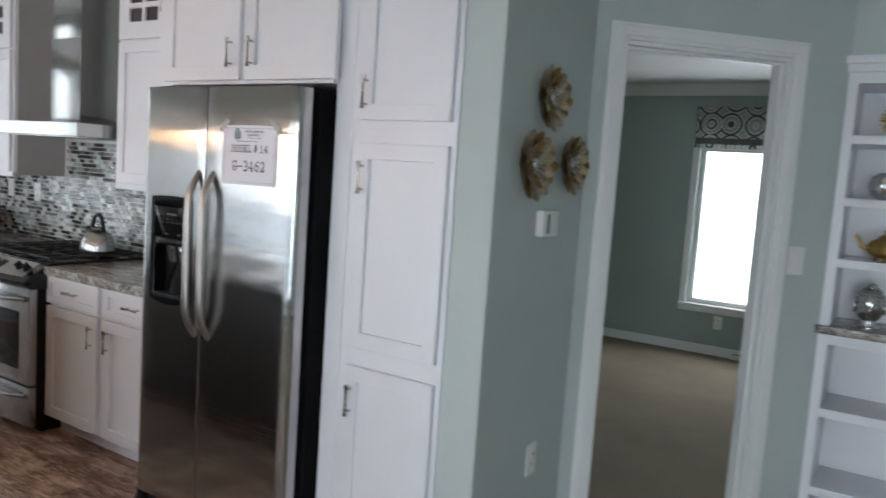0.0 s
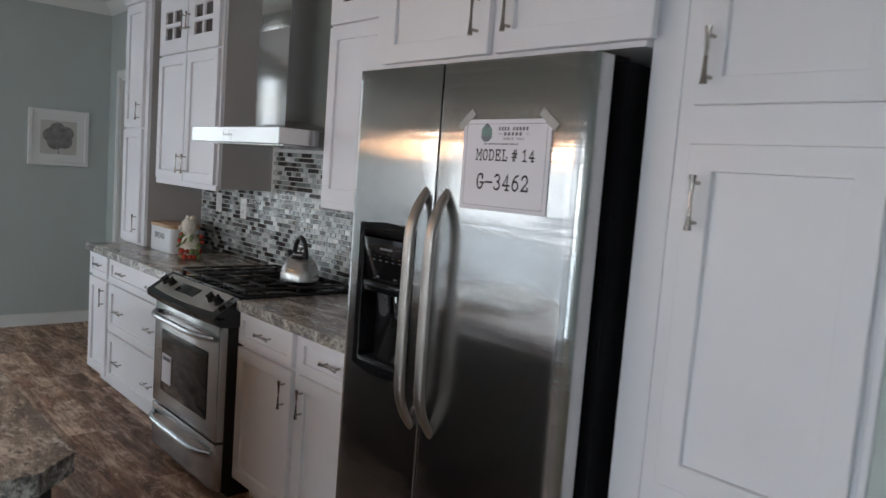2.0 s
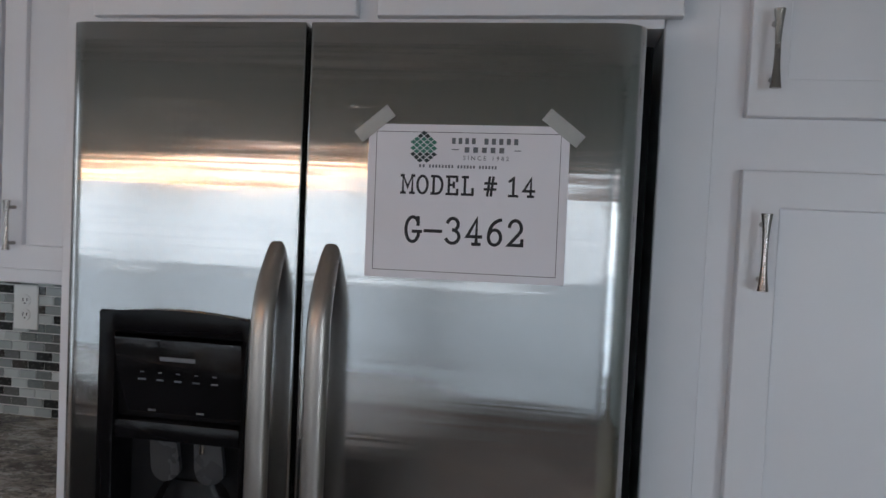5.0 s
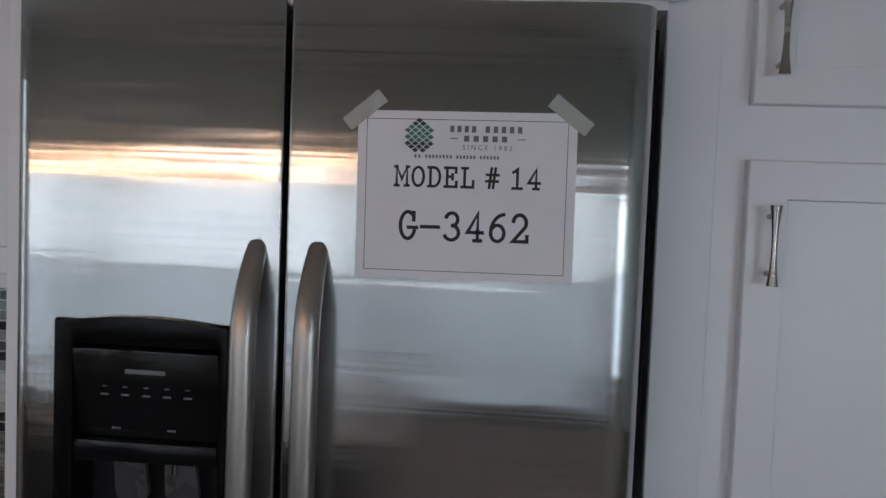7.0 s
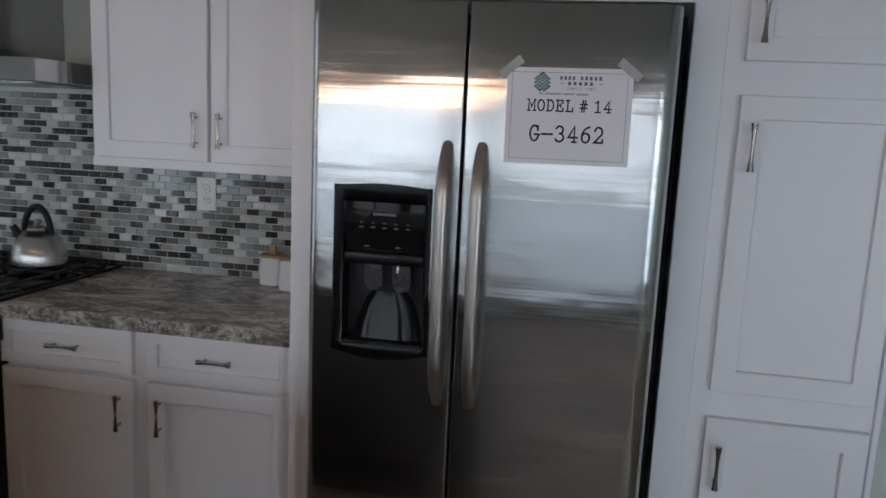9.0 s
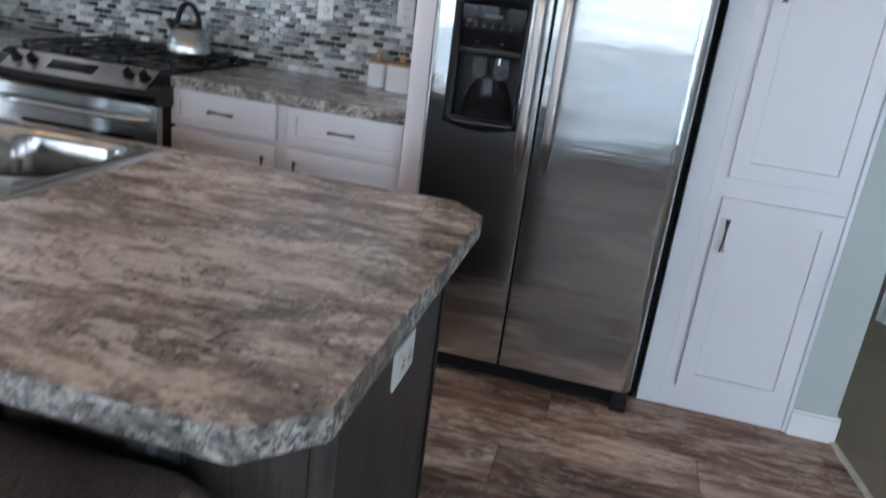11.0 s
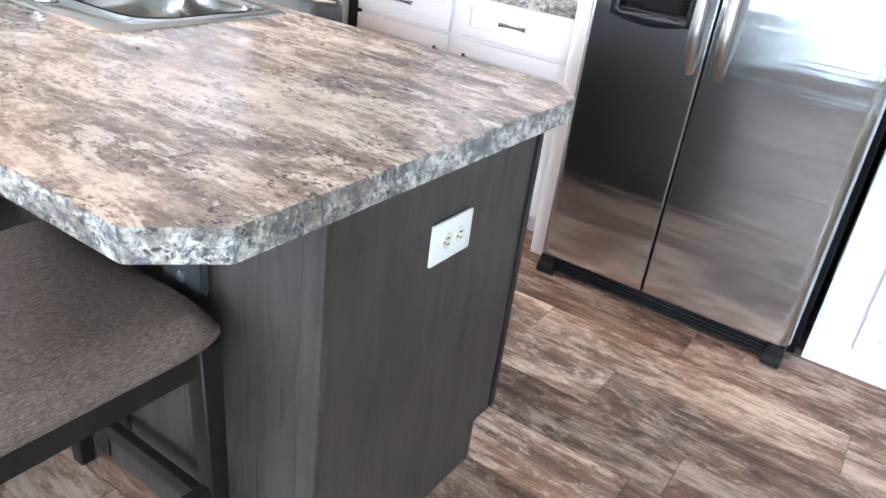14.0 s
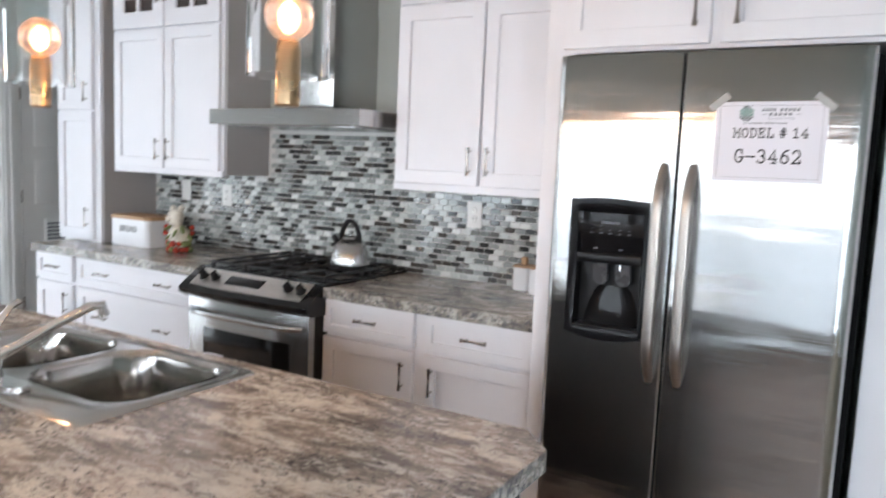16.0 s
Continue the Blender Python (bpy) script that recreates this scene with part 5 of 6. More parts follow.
def bowl(bm, x0, x1, y0, y1, z, depth, r=0.09):
    prev = None
    for ins, dz in ((0.0, 0.004), (0.006, 0.0), (0.012, -0.012), (0.018, -depth * 0.8), (0.045, -depth * 0.97), (0.08, -depth)):
        ring = [bm.verts.new((x, y, z + dz)) for x, y in rounded(x0 + ins, x1 - ins, y0 + ins, y1 - ins, max(0.03, r - ins * 0.6))]
        if prev:
            m = len(ring)
            for i in range(m):
                bm.faces.new((prev[i], prev[(i + 1) % m], ring[(i + 1) % m], ring[i]))
        else:
            first = ring
        prev = ring
    bm.faces.new(prev)
    return first


mid = (SX0 + SX1) / 2
bowls = ((SX0 + 0.035, mid - 0.018, SY0 + 0.105, SY1 - 0.035), (mid + 0.018, SX1 - 0.035, SY0 + 0.105, SY1 - 0.035))
rz = IZ + 0.006
for a in bowls:
    bm = bmesh.new()
    bowl(bm, *a, rz, 0.17)
    b = part("bowl", bm, M_SINK, sk)
    part("drain", lathe(bmesh.new(), [(0.0, 0.002), (0.018, 0.002), (0.02, 0.006), (0.042, 0.007), (0.046, 0.003), (0.046, 0.0)], (a[0] + a[1]) / 2, (a[2] + a[3]) / 2, rz - 0.171, 22), M_CHROME, b)
dk = bmesh.new()
outr = rounded(SX0, SX1, SY0, SY1, 0.022, 3)
ov = [dk.verts.new((x, y, IZ + 0.0005)) for x, y in outr]
iv = [dk.verts.new((x, y, rz + 0.001)) for x, y in rounded(SX0 + 0.010, SX1 - 0.010, SY0 + 0.010, SY1 - 0.010, 0.018, 3)]
m = len(ov)
for i in range(m):
    dk.faces.new((ov[i], ov[(i + 1) % m], iv[(i + 1) % m], iv[i]))
edges2 = [dk.edges.get((iv[i], iv[(i + 1) % m])) for i in range(m)]
for a in bowls:
    ring = [dk.verts.new((x, y, rz + 0.002)) for x, y in rounded(a[0] + 0.002, a[1] - 0.002, a[2] + 0.002, a[3] - 0.002, 0.088)]
    for i in range(len(ring)):
        edges2.append(dk.edges.new((ring[i], ring[(i + 1) % len(ring)])))
bmesh.ops.triangle_fill(dk, use_beauty=True, use_dissolve=False, edges=edges2)
part("deck", dk, M_SINK, sk)
settle(sk)

# faucet and sprayer on the sink's deck
FX, FY = -1.120, SY0 + 0.052
fc = thing("faucet", "chrome single-lever kitchen faucet on the sink", "faucet")
part("base_plate", prism(bmesh.new(), rounded(FX - 0.12, FX + 0.12, FY - 0.027, FY + 0.027, 0.026), rz + 0.0022, rz + 0.014, 0.004), M_CHROME, fc)
part("column", lathe(bmesh.new(), [(0.023, 0.0), (0.020, 0.02), (0.018, 0.06), (0.019, 0.085), (0.015, 0.10), (0.0, 0.104)], FX, FY, rz + 0.012, 22), M_CHROME, fc)
part("spout", T([(FX, FY, rz + 0.055), (FX + 0.012, FY + 0.05, rz + 0.075), (FX + 0.035, FY + 0.13, rz + 0.118), (FX + 0.055, FY + 0.20, rz + 0.150), (FX + 0.062, FY + 0.222, rz + 0.150), (FX + 0.064, FY + 0.228, rz + 0.125)], [0.014, 0.012, 0.011, 0.0115, 0.0125, 0.0125], 14), M_CHROME, fc)
part("lever", T([(FX, FY, rz + 0.105), (FX - 0.004, FY + 0.012, rz + 0.125), (FX - 0.006, FY + 0.045, rz + 0.162), (FX - 0.006, FY + 0.065, rz + 0.172)], [0.012, 0.009, 0.008, 0.010], 12, (1.3, 0.7)), M_CHROME, fc)
settle(fc)
sp = thing("sink_sprayer", "black pull-out sink sprayer in a chrome collar", "sprayer")
sxp = FX - 0.19
part("collar", lathe(bmesh.new(), [(0.022, 0.0), (0.022, 0.01), (0.016, 0.022), (0.013, 0.03), (0.0, 0.03)], sxp, FY, rz + 0.0022, 18), M_CHROME, sp)
part("head", T([(sxp, FY, rz + 0.03), (sxp, FY, rz + 0.07), (sxp, FY + 0.004, rz + 0.105), (sxp, FY + 0.02, rz + 0.12), (sxp, FY + 0.035, rz + 0.118)], [0.011, 0.014, 0.016, 0.016, 0.012], 14), M_BLACK, sp)
settle(sp)


# ---- stools ----
def stool():
    """Counter stool: padded seat with a welt, aprons, four square legs and stretchers. Stands at the origin."""
    root = thing("counter_stool", "dark wood counter stool with a grey-brown woven padded seat", "stool", "stools at the island")
    w, d, h = 0.240, 0.240, 0.613
    bm = bmesh.new()
    n = 16
    rows = []
    for i in range(n + 1):
        u = -1 + 2 * i / n
        row = []
        for j in range(n + 1):
            v = -1 + 2 * j / n
            k = 1 - 0.055 * (abs(u) ** 6) * (abs(v) ** 6)
            dome = (1 - abs(u) ** 6.5) ** 0.5 * (1 - abs(v) ** 6.5) ** 0.5
            row.append(bm.verts.new((u * w * k, v * d * k, h - 0.055 + 0.055 * dome + 0.004 * math.sin(3 * u + 5 * v))))
        rows.append(row)
    for a, b in zip(rows, rows[1:]):
        for j in range(n):
            bm.faces.new((a[j], b[j], b[j + 1], a[j + 1]))
    ring = [rows[i][0] for i in range(n + 1)] + [rows[n][j] for j in range(1, n + 1)] + [rows[i][n] for i in range(n - 1, -1, -1)] + [rows[0][j] for j in range(n - 1, 0, -1)]
    welt = [bm.verts.new((v.co.x * 1.006, v.co.y * 1.006, h - 0.063)) for v in ring]
    low = [bm.verts.new((v.co.x * 0.985, v.co.y * 0.985, h - 0.076)) for v in ring]
    for i in range(len(ring)):
        j = (i + 1) % len(ring)
        bm.faces.new((ring[i], ring[j], welt[j], welt[i]))
        bm.faces.new((welt[i], welt[j], low[j], low[i]))
    bm.faces.new(low)
    seat = part("seat", bm, M_CLOTH, root)
    for sx, sy in ((-1, -1), (1, -1), (1, 1), (-1, 1)):
        lg = bmesh.new()
        x, y = sx * (w - 0.032), sy * (d - 0.032)
        lo = [lg.verts.new((x + sx * 0.014 + a * 0.017, y + sy * 0.014 + b * 0.017, 0.0)) for a, b in ((-1, -1), (1, -1), (1, 1), (-1, 1))]
        hi = [lg.verts.new((x + a * 0.022, y + b * 0.022, h - 0.078)) for a, b in ((-1, -1), (1, -1), (1, 1), (-1, 1))]
        for i in range(4):
            lg.faces.new((lo[i], lo[(i + 1) % 4], hi[(i + 1) % 4], hi[i]))
        lg.faces.new(hi)
        lg.faces.new(lo[::-1])
        bmesh.ops.bevel(lg, geom=lg.edges[:], offset=0.003, segments=1, affect="EDGES")
        part("leg", lg, M_DARKW, root)
    for s in (-1, 1):
        part("apron", B(-w + 0.055, w - 0.055, s * (d - 0.030) - 0.010, s * (d - 0.030) + 0.010, h - 0.135, h - 0.077, 0.002, 1), M_DARKW, root)
        part("apron", B(s * (w - 0.030) - 0.010, s * (w - 0.030) + 0.010, -d + 0.055, d - 0.055, h - 0.135, h - 0.077, 0.002, 1), M_DARKW, root)
        part("stretcher", B(s * (w - 0.024) - 0.011, s * (w - 0.024) + 0.011, -d + 0.04, d - 0.04, 0.20, 0.235, 0.002, 1), M_DARKW, root)
        part("stretcher", B(-w + 0.04, w - 0.04, s * (d - 0.024) - 0.011, s * (d - 0.024) + 0.011, 0.15, 0.185, 0.002, 1), M_DARKW, root)
    return root


st = stool()
st.matrix_basis = pose(-0.463, -1.762, 0, 0, 0, 0)
copy_thing(st, pose(-1.13, -1.772, 0, 0, 0, 1))
copy_thing(st, pose(-1.78, -1.770, 0, 0, 0, -1))

# brackets under the overhang: a round-ended wall leg, an arm under the top and a rib between
for bx in (-0.351, -1.42):
    br = thing("counter_bracket", "black steel bracket bolted under the island overhang", "bracket", "overhang brackets")
    zt = IZ - 0.0425
    leg = bmesh.new()
    half, zb, rc = 0.052, 0.560, 0.030
    prof = [(half, zt), (half, zb + rc)]
    prof += [(half - rc + rc * math.cos(a), zb + rc - rc * math.sin(a)) for a in [math.pi / 2 * k / 6 for k in range(1, 7)]]
    prof += [(-x, z) for x, z in prof[::-1]]
    front = [leg.verts.new((bx + x, -1.5165, z)) for x, z in prof]
    back = [leg.verts.new((bx + x, -1.5035, z)) for x, z in prof]
    leg.faces.new(front)
    leg.faces.new(back[::-1])
    for k in range(len(prof)):
        m = (k + 1) % len(prof)
        leg.faces.new((front[k], back[k], back[m], front[m]))
    bmesh.ops.recalc_face_normals(leg, faces=leg.faces[:])
    bmesh.ops.bevel(leg, geom=[e for e in leg.edges if abs(e.verts[0].co.y + 1.5165) < 1e-5 and abs(e.verts[1].co.y + 1.5165) < 1e-5], offset=0.005, segments=2, affect="EDGES")
    part("wall_leg", leg, M_BRKT, br)
    part("arm", B(bx - half, bx + half, -1.700, -1.5175, zt - 0.009, zt, 0.003), M_BRKT, br)
    rib = bmesh.new()
    tri = [(-1.5170, zt - 0.0095), (-1.5170, 0.66), (-1.68, zt - 0.0095)]
    a = [rib.verts.new((bx - 0.005, y, z)) for y, z in tri]
    b = [rib.verts.new((bx + 0.005, y, z)) for y, z in tri]
    rib.faces.new(a)
    rib.faces.new(b[::-1])
    for k in range(3):
        rib.faces.new((a[k], b[k], b[(k + 1) % 3], a[(k + 1) % 3]))
    bmesh.ops.recalc_face_normals(rib, faces=rib.faces[:])
    part("rib", rib, M_BRKT, br)
    for z in (0.597, 0.635):
        part("bolt", lathe(bmesh.new(), [(0.0001, 0.006), (0.006, 0.0055), (0.010, 0.003), (0.011, 0.0)], 0, 0, 0, 14), M_PADDLE, br, turn=pose(bx, -1.5165, z, 90, 0, 0))
    settle(br)


# ---- outlets and switches ----
def wall_plate(name, w, h, label, category, kind, m):
    """A plate in local x (across) and z (up) with its face to -y, laid by m."""
    root = thing(name, label, category)
    root.matrix_basis = m
    bm = B(-w / 2, w / 2, -0.006, 0.0, -h / 2, h / 2, 0.003)
    part("plate", bm, M_PLATE, root)
    if kind == "outlet":
        for s in (-1, 1):
            f = part("socket", lathe(bmesh.new(), [(0.0, 0.003), (0.015, 0.003), (0.0165, 0.0)], seg=18), M_IVORY if "ivory" in label else M_PLATE, root, turn=pose(0, -0.006, s * 0.020, 90, 0, 0))
            for dx, hh in ((-0.006, 0.005), (0.006, 0.004)):
                part("slot", B(dx - 0.0012, dx + 0.0012, -0.0096, -0.0088, s * 0.020 - hh + 0.002, s * 0.020 + hh + 0.002), M_BLACK, f)
            part("slot", B(-0.002, 0.002, -0.0096, -0.0088, s * 0.020 - 0.010, s * 0.020 - 0.006), M_BLACK, f)
    elif kind == "rocker":
        part("rocker", B(-0.016, 0.016, -0.010, -0.005, -0.034, 0.034, 0.002), M_PLATE, root)
    return root


for x, z, k in ((-1.094, 1.195, "outlet"), (-0.724, 1.208, "outlet"), (-2.695, 1.192, "outlet"), (-3.033, 1.205, "rocker")):
    wall_plate("wall_outlet" if k == "outlet" else "light_switch", 0.075, 0.122, "white wall plate on the mosaic backsplash", "outlet" if k == "outlet" else "switch", k, pose(x, BACK - 0.0085, z))
wall_plate("wall_outlet", 0.080, 0.125, "white plate with ivory sockets on the island end", "outlet", "outlet", pose(-0.0518, -1.178, 0.670, 0, 0, 90) @ pose(0, 0, 0, 0, 90, 0))
wall_plate("wall_outlet", 0.075, 0.12, "white wall outlet low on the sage wall", "outlet", "outlet", pose(SIDE_X, 0.575, 0.465, 0, 0, 90))
wall_plate("light_switch", 0.075, 0.12, "white light switch beside the bedroom door", "switch", "rocker", D45 @ pose(0.98, 0, 1.235))
wall_plate("wall_outlet", 0.075, 0.12, "white wall outlet under the bedroom window", "outlet", "outlet", pose(0.82, BY, 0.31))
tm = thing("thermostat", "small white wall thermostat", "thermostat")
tm.matrix_basis = pose(SIDE_X, 0.524, 1.348, 0, 0, 90)
part("case", B(-0.062, 0.062, -0.030, 0.0, -0.045, 0.045, 0.004), M_PLATE, tm)
part("display", B(-0.030, -0.012, -0.0315, -0.029, -0.034, 0.034), M_GREYINK, tm)


# ---- worktop things ----
kt = thing("kettle", "brushed steel whistling kettle with a black handle on the cooktop", "kettle")
KX, KY, KZ = -1.622, 0.590, 0.929
ks = 0.90
body_prof = [(0.0, 0.0), (0.095, 0.0), (0.102, 0.006), (0.101, 0.03), (0.094, 0.07), (0.080, 0.104), (0.058, 0.130), (0.044, 0.138), (0.0, 0.140)]
part("body", lathe(bmesh.new(), [(r * ks, z * ks) for r, z in body_prof], KX, KY, KZ, 40), M_KETTLE, kt)
lid_prof = [(0.044, 0.0), (0.040, 0.010), (0.020, 0.016), (0.006, 0.018), (0.006, 0.024), (0.014, 0.030), (0.014, 0.040), (0.0, 0.044)]
part("lid", lathe(bmesh.new(), [(r * ks, z * ks) for r, z in lid_prof], KX, KY, KZ + 0.138 * ks, 24), M_KETTLE, kt)
hp = [(KX + 0.060 * ks * math.cos(radians(a)) - 0.004, KY, KZ + ks * (0.118 + 0.112 * math.sin(radians(a)))) for a in range(0, 181, 12)]
part("handle", T(hp, [0.008] + [0.0115] * 14 + [0.008], 12, up=(0, 1, 0)), M_BLACK, kt)
part("spout", T([(KX - 0.066, KY, KZ + 0.082), (KX - 0.090, KY, KZ + 0.112), (KX - 0.104, KY, KZ + 0.130)], [0.018, 0.014, 0.013], 14), M_BLACK, kt)
settle(kt)

bd = thing("bread_box", "white enamel bread box with a wooden lid", "bread box")
BBX, BBY = -3.105, 0.575
box_bm = prism(bmesh.new(), rounded(BBX - 0.165, BBX + 0.165, BBY - 0.095, BBY + 0.095, 0.03), CTZ + 0.001, CTZ + 0.150, 0.006)
part("bin", box_bm, M_ENAMEL, bd)
part("lid", prism(bmesh.new(), rounded(BBX - 0.172, BBX + 0.172, BBY - 0.10, BBY + 0.10, 0.034), CTZ + 0.151, CTZ + 0.171, 0.005), M_LID, bd)
part("lettering", letters("BREAD", 0.050, pose(BBX, BBY - 0.0955, CTZ + 0.080, 90, 0, 0)), M_INK, bd)
settle(bd)

fg = bmesh.new()
random.seed(4)
FGX, FGY = -2.735, 0.52
ball(fg, (FGX, FGY, CTZ + 0.075), 0.062, 3, (1.0, 0.9, 1.2))
ball(fg, (FGX - 0.012, FGY - 0.01, CTZ + 0.185), 0.046, 3, (1, 0.95, 1.15))
ball(fg, (FGX - 0.045, FGY, CTZ + 0.232), 0.018, 2)
ball(fg, (FGX + 0.022, FGY, CTZ + 0.238), 0.018, 2)
ball(fg, (FGX - 0.02, FGY - 0.05, CTZ + 0.178), 0.018, 2)
fig = tagged(part("ceramic_figurine", fg, M_CERAM), "glazed ceramic figurine with fruit and leaves at its feet", "figurine")
fruit = thing("ceramic_fruit", "red and green glazed ceramic fruit cluster round the figurine", "ornament")
for i in range(26):
    a = 2 * math.pi * i / 13 + 0.2 * (i // 13)
    r = 0.058 + 0.008 * (i % 3)
    z = CTZ + 0.016 + (0.032 if i > 12 else 0.0) + (0.085 if i % 6 == 2 else 0)
    part("fruit", ball(bmesh.new(), (FGX + r * math.cos(a), FGY + 0.85 * r * math.sin(a), z), 0.0145 + 0.003 * (i % 2), 2), M_REDC if i % 3 != 1 else M_GRNC, fruit)
for i in range(9):
    a = 2 * math.pi * (i + 0.4) / 9
    lf = ball(bmesh.new(), (0, 0, 0), 0.024, 2, (1.3, 0.6, 0.25))
    part("leaf", lf, M_GRNC, fruit, turn=pose(FGX + 0.062 * math.cos(a), FGY + 0.056 * math.sin(a), CTZ + 0.085 + 0.02 * (i % 3), 30, 40, math.degrees(a)))
settle(fruit)

CANS = ((-0.848, -0.768, 0.735, 0.812, 0.100), (-0.745, -0.630, 0.670, 0.785, 0.108))
# square white canisters with flat wooden lids
for x0, x1, y0, y1, h in CANS:
    cn = thing("canister", "square white ceramic canister with a wooden lid", "canister", "canisters by the fridge")
    part("jar", prism(bmesh.new(), rounded(x0, x1, y0, y1, 0.018), CTZ + 0.001, CTZ + h, 0.004), M_ENAMEL, cn)
    lid = part("lid", prism(bmesh.new(), rounded(x0 - 0.002, x1 + 0.002, y0 - 0.002, y1 + 0.002, 0.019), CTZ + h + 0.0005, CTZ + h + 0.010, 0.003), M_LID, cn, "flat wooden lid")
    part("knob", B((x0 + x1) / 2 - 0.013, (x0 + x1) / 2 + 0.013, (y0 + y1) / 2 - 0.009, (y0 + y1) / 2 + 0.009, CTZ + h + 0.0098, CTZ + h + 0.045, 0.005), M_LID, lid)
    settle(cn)


# ---- pendants ----
def pendant():
    root = thing("pendant_light", "clear glass cylinder pendant with a lit globe bulb", "pendant light", "pendants over the island")
    z0 = 1.538
    r = 0.061
    gl = lathe(bmesh.new(), [(r, 0.0), (r, 0.27), (r - 0.004, 0.27), (r - 0.004, 0.0)], 0, 0, z0, 40)
    glass = part("glass_shade", gl, M_GLASS, root)
    glass.visible_shadow = False
    part("cap", lathe(bmesh.new(), [(0.0, 0.03), (0.02, 0.03), (0.03, 0.02), (r + 0.002, 0.012), (r + 0.002, 0.0), (0.0, 0.0)], 0, 0, z0 + 0.271, 30), M_BRASS, root)
    part("socket", lathe(bmesh.new(), [(0.0, -0.044), (0.016, -0.044), (0.0185, -0.041), (0.0185, 0.040), (0.016, 0.052), (0.0, 0.053)], 0, 0, z0, 20), M_BRASS, root)
    bulb = part("bulb", ball(bmesh.new(), (0, 0, z0 + 0.088), 0.037, 3), M_BULB, root)
    bulb.visible_shadow = False
    part("filament", ball(bmesh.new(), (0, 0, z0 + 0.086), 0.011, 2, (1, 1, 1.5)), M_FIL, bulb)
    part("cord", T([(0, 0, z0 + 0.30), (0, 0, CEIL - 0.02)], 0.003, 8), M_BLACK, root)
    part("canopy", lathe(bmesh.new(), [(0.0, 0.0), (0.06, 0.004), (0.062, 0.02), (0.0, 0.0215)], 0, 0, CEIL - 0.022, 26), M_BRASS, root)
    return root


pd = pendant()
pd.matrix_basis = pose(-0.262, -1.33, 0)
copy_thing(pd, pose(-0.895, -1.33, 0))
copy_thing(pd, pose(-1.528, -1.33, 0))


# ---- wall decor beside the pantry ----
def flower(y, z, ry, rz, label):
    """A shell sunflower: two rings of petals and a beaded heart, on the wall that faces +x."""
    root = thing("wall_flower", label, "wall decor", "shell flowers")
    root.matrix_basis = pose(SIDE_X, y, z, 0, 0, 90)
    random.seed(int(1000 * y))
    for ring, (k, r0, r1, lift, reach) in enumerate(((13, 0.22, 1.0, 0.008, 0.026), (11, 0.22, 0.70, 0.014, 0.030))):
        for i in range(k):
            a = 2 * math.pi * (i + 0.5 * ring) / k
            bm = bmesh.new()
            rows = []
            for s in range(5):
                t = s / 4
                rr = r0 + (r1 * (0.93 + 0.07 * math.cos(5 * i)) - r0) * t
                wid = 1.15 * math.pi / k * math.sin(math.pi * (0.14 + 0.80 * t)) ** 0.7 * r1 * (0.9 + 0.2 * random.random())
                dep = -lift - reach * t ** 1.3 + 0.006 * math.sin(math.pi * t)
                rows.append([bm.verts.new((ry * (rr * math.cos(a) - q * wid * math.sin(a)), dep + 0.004 * abs(q), rz * (rr * math.sin(a) + q * wid * math.cos(a)))) for q in (-1, 0, 1)])
            for p, q in zip(rows, rows[1:]):
                for j in range(2):
                    bm.faces.new((p[j], p[j + 1], q[j + 1], q[j]))
            bmesh.ops.solidify(bm, geom=bm.faces[:], thickness=0.0025)
            part("petal", bm, M_CAPIZ if (i + ring) % 3 else M_GOLD, root)
    hb = ball(bmesh.new(), (0, -0.016, 0), 0.026, 2, (1, 0.3, 1))
    for i in range(14):
        a = 2 * math.pi * i / 14
        tube(hb, [(0.020 * math.cos(a), -0.020, 0.020 * math.sin(a)), (0.043 * math.cos(a), -0.032, 0.043 * math.sin(a))], [0.0022, 0.0030], 6)
    part("heart", hb, M_MERC, root)
    part("back_plate", B(-0.03, 0.03, -0.014, 0.0, -0.03, 0.03, 0.003), M_GOLD, root)
    return root


flower(0.481, 1.783, 0.138, 0.118, "gold and pearl shell flower on the wall")
flower(0.388, 1.550, 0.150, 0.127, "large gold shell flower on the wall")
flower(0.698, 1.566, 0.130, 0.117, "pearl shell flower with gold edges on the wall")

# framed print on the left wall
pc = thing("framed_print", "white framed print of a grey flower", "picture")
py0, py1, pz0, pz1 = 0.215, 0.668, 1.324, 1.776
fr = bmesh.new()
for a in ((py0, py0 + 0.03, pz0, pz1), (py1 - 0.03, py1, pz0, pz1), (py0 + 0.03, py1 - 0.03, pz0, pz0 + 0.03), (py0 + 0.03, py1 - 0.03, pz1 - 0.03, pz1)):
    box(fr, LEFT + 0.001, LEFT + 0.026, a[0], a[1], a[2], a[3], 0.002, 1)
part("frame", fr, M_TRIM, pc)
part("mat_board", B(LEFT + 0.004, LEFT + 0.012, py0 + 0.03, py1 - 0.03, pz0 + 0.03, pz1 - 0.03), M_TRIM, pc)
part("paper", B(LEFT + 0.011, LEFT + 0.014, py0 + 0.09, py1 - 0.09, pz0 + 0.09, pz1 - 0.09), M_PRINTBG, pc)
pcy, pcz = (py0 + py1) / 2, (pz0 + pz1) / 2 + 0.01
for i in range(5):
    a = radians(90 + 72 * i + 10)
    ptl = lathe(bmesh.new(), [(0.0, 0.0006), (0.8, 0.0006), (1.0, 0.0003), (1.0, 0.0)], seg=20)
    part("printed_petal", ptl, M_PRINT, pc, turn=pose(LEFT + 0.0140 + 0.0004 * i, pcy + 0.058 * math.cos(a), pcz + 0.055 * math.sin(a), 0, 90, 0) @ Matrix.Diagonal((0.058, 0.062, 1, 1)))
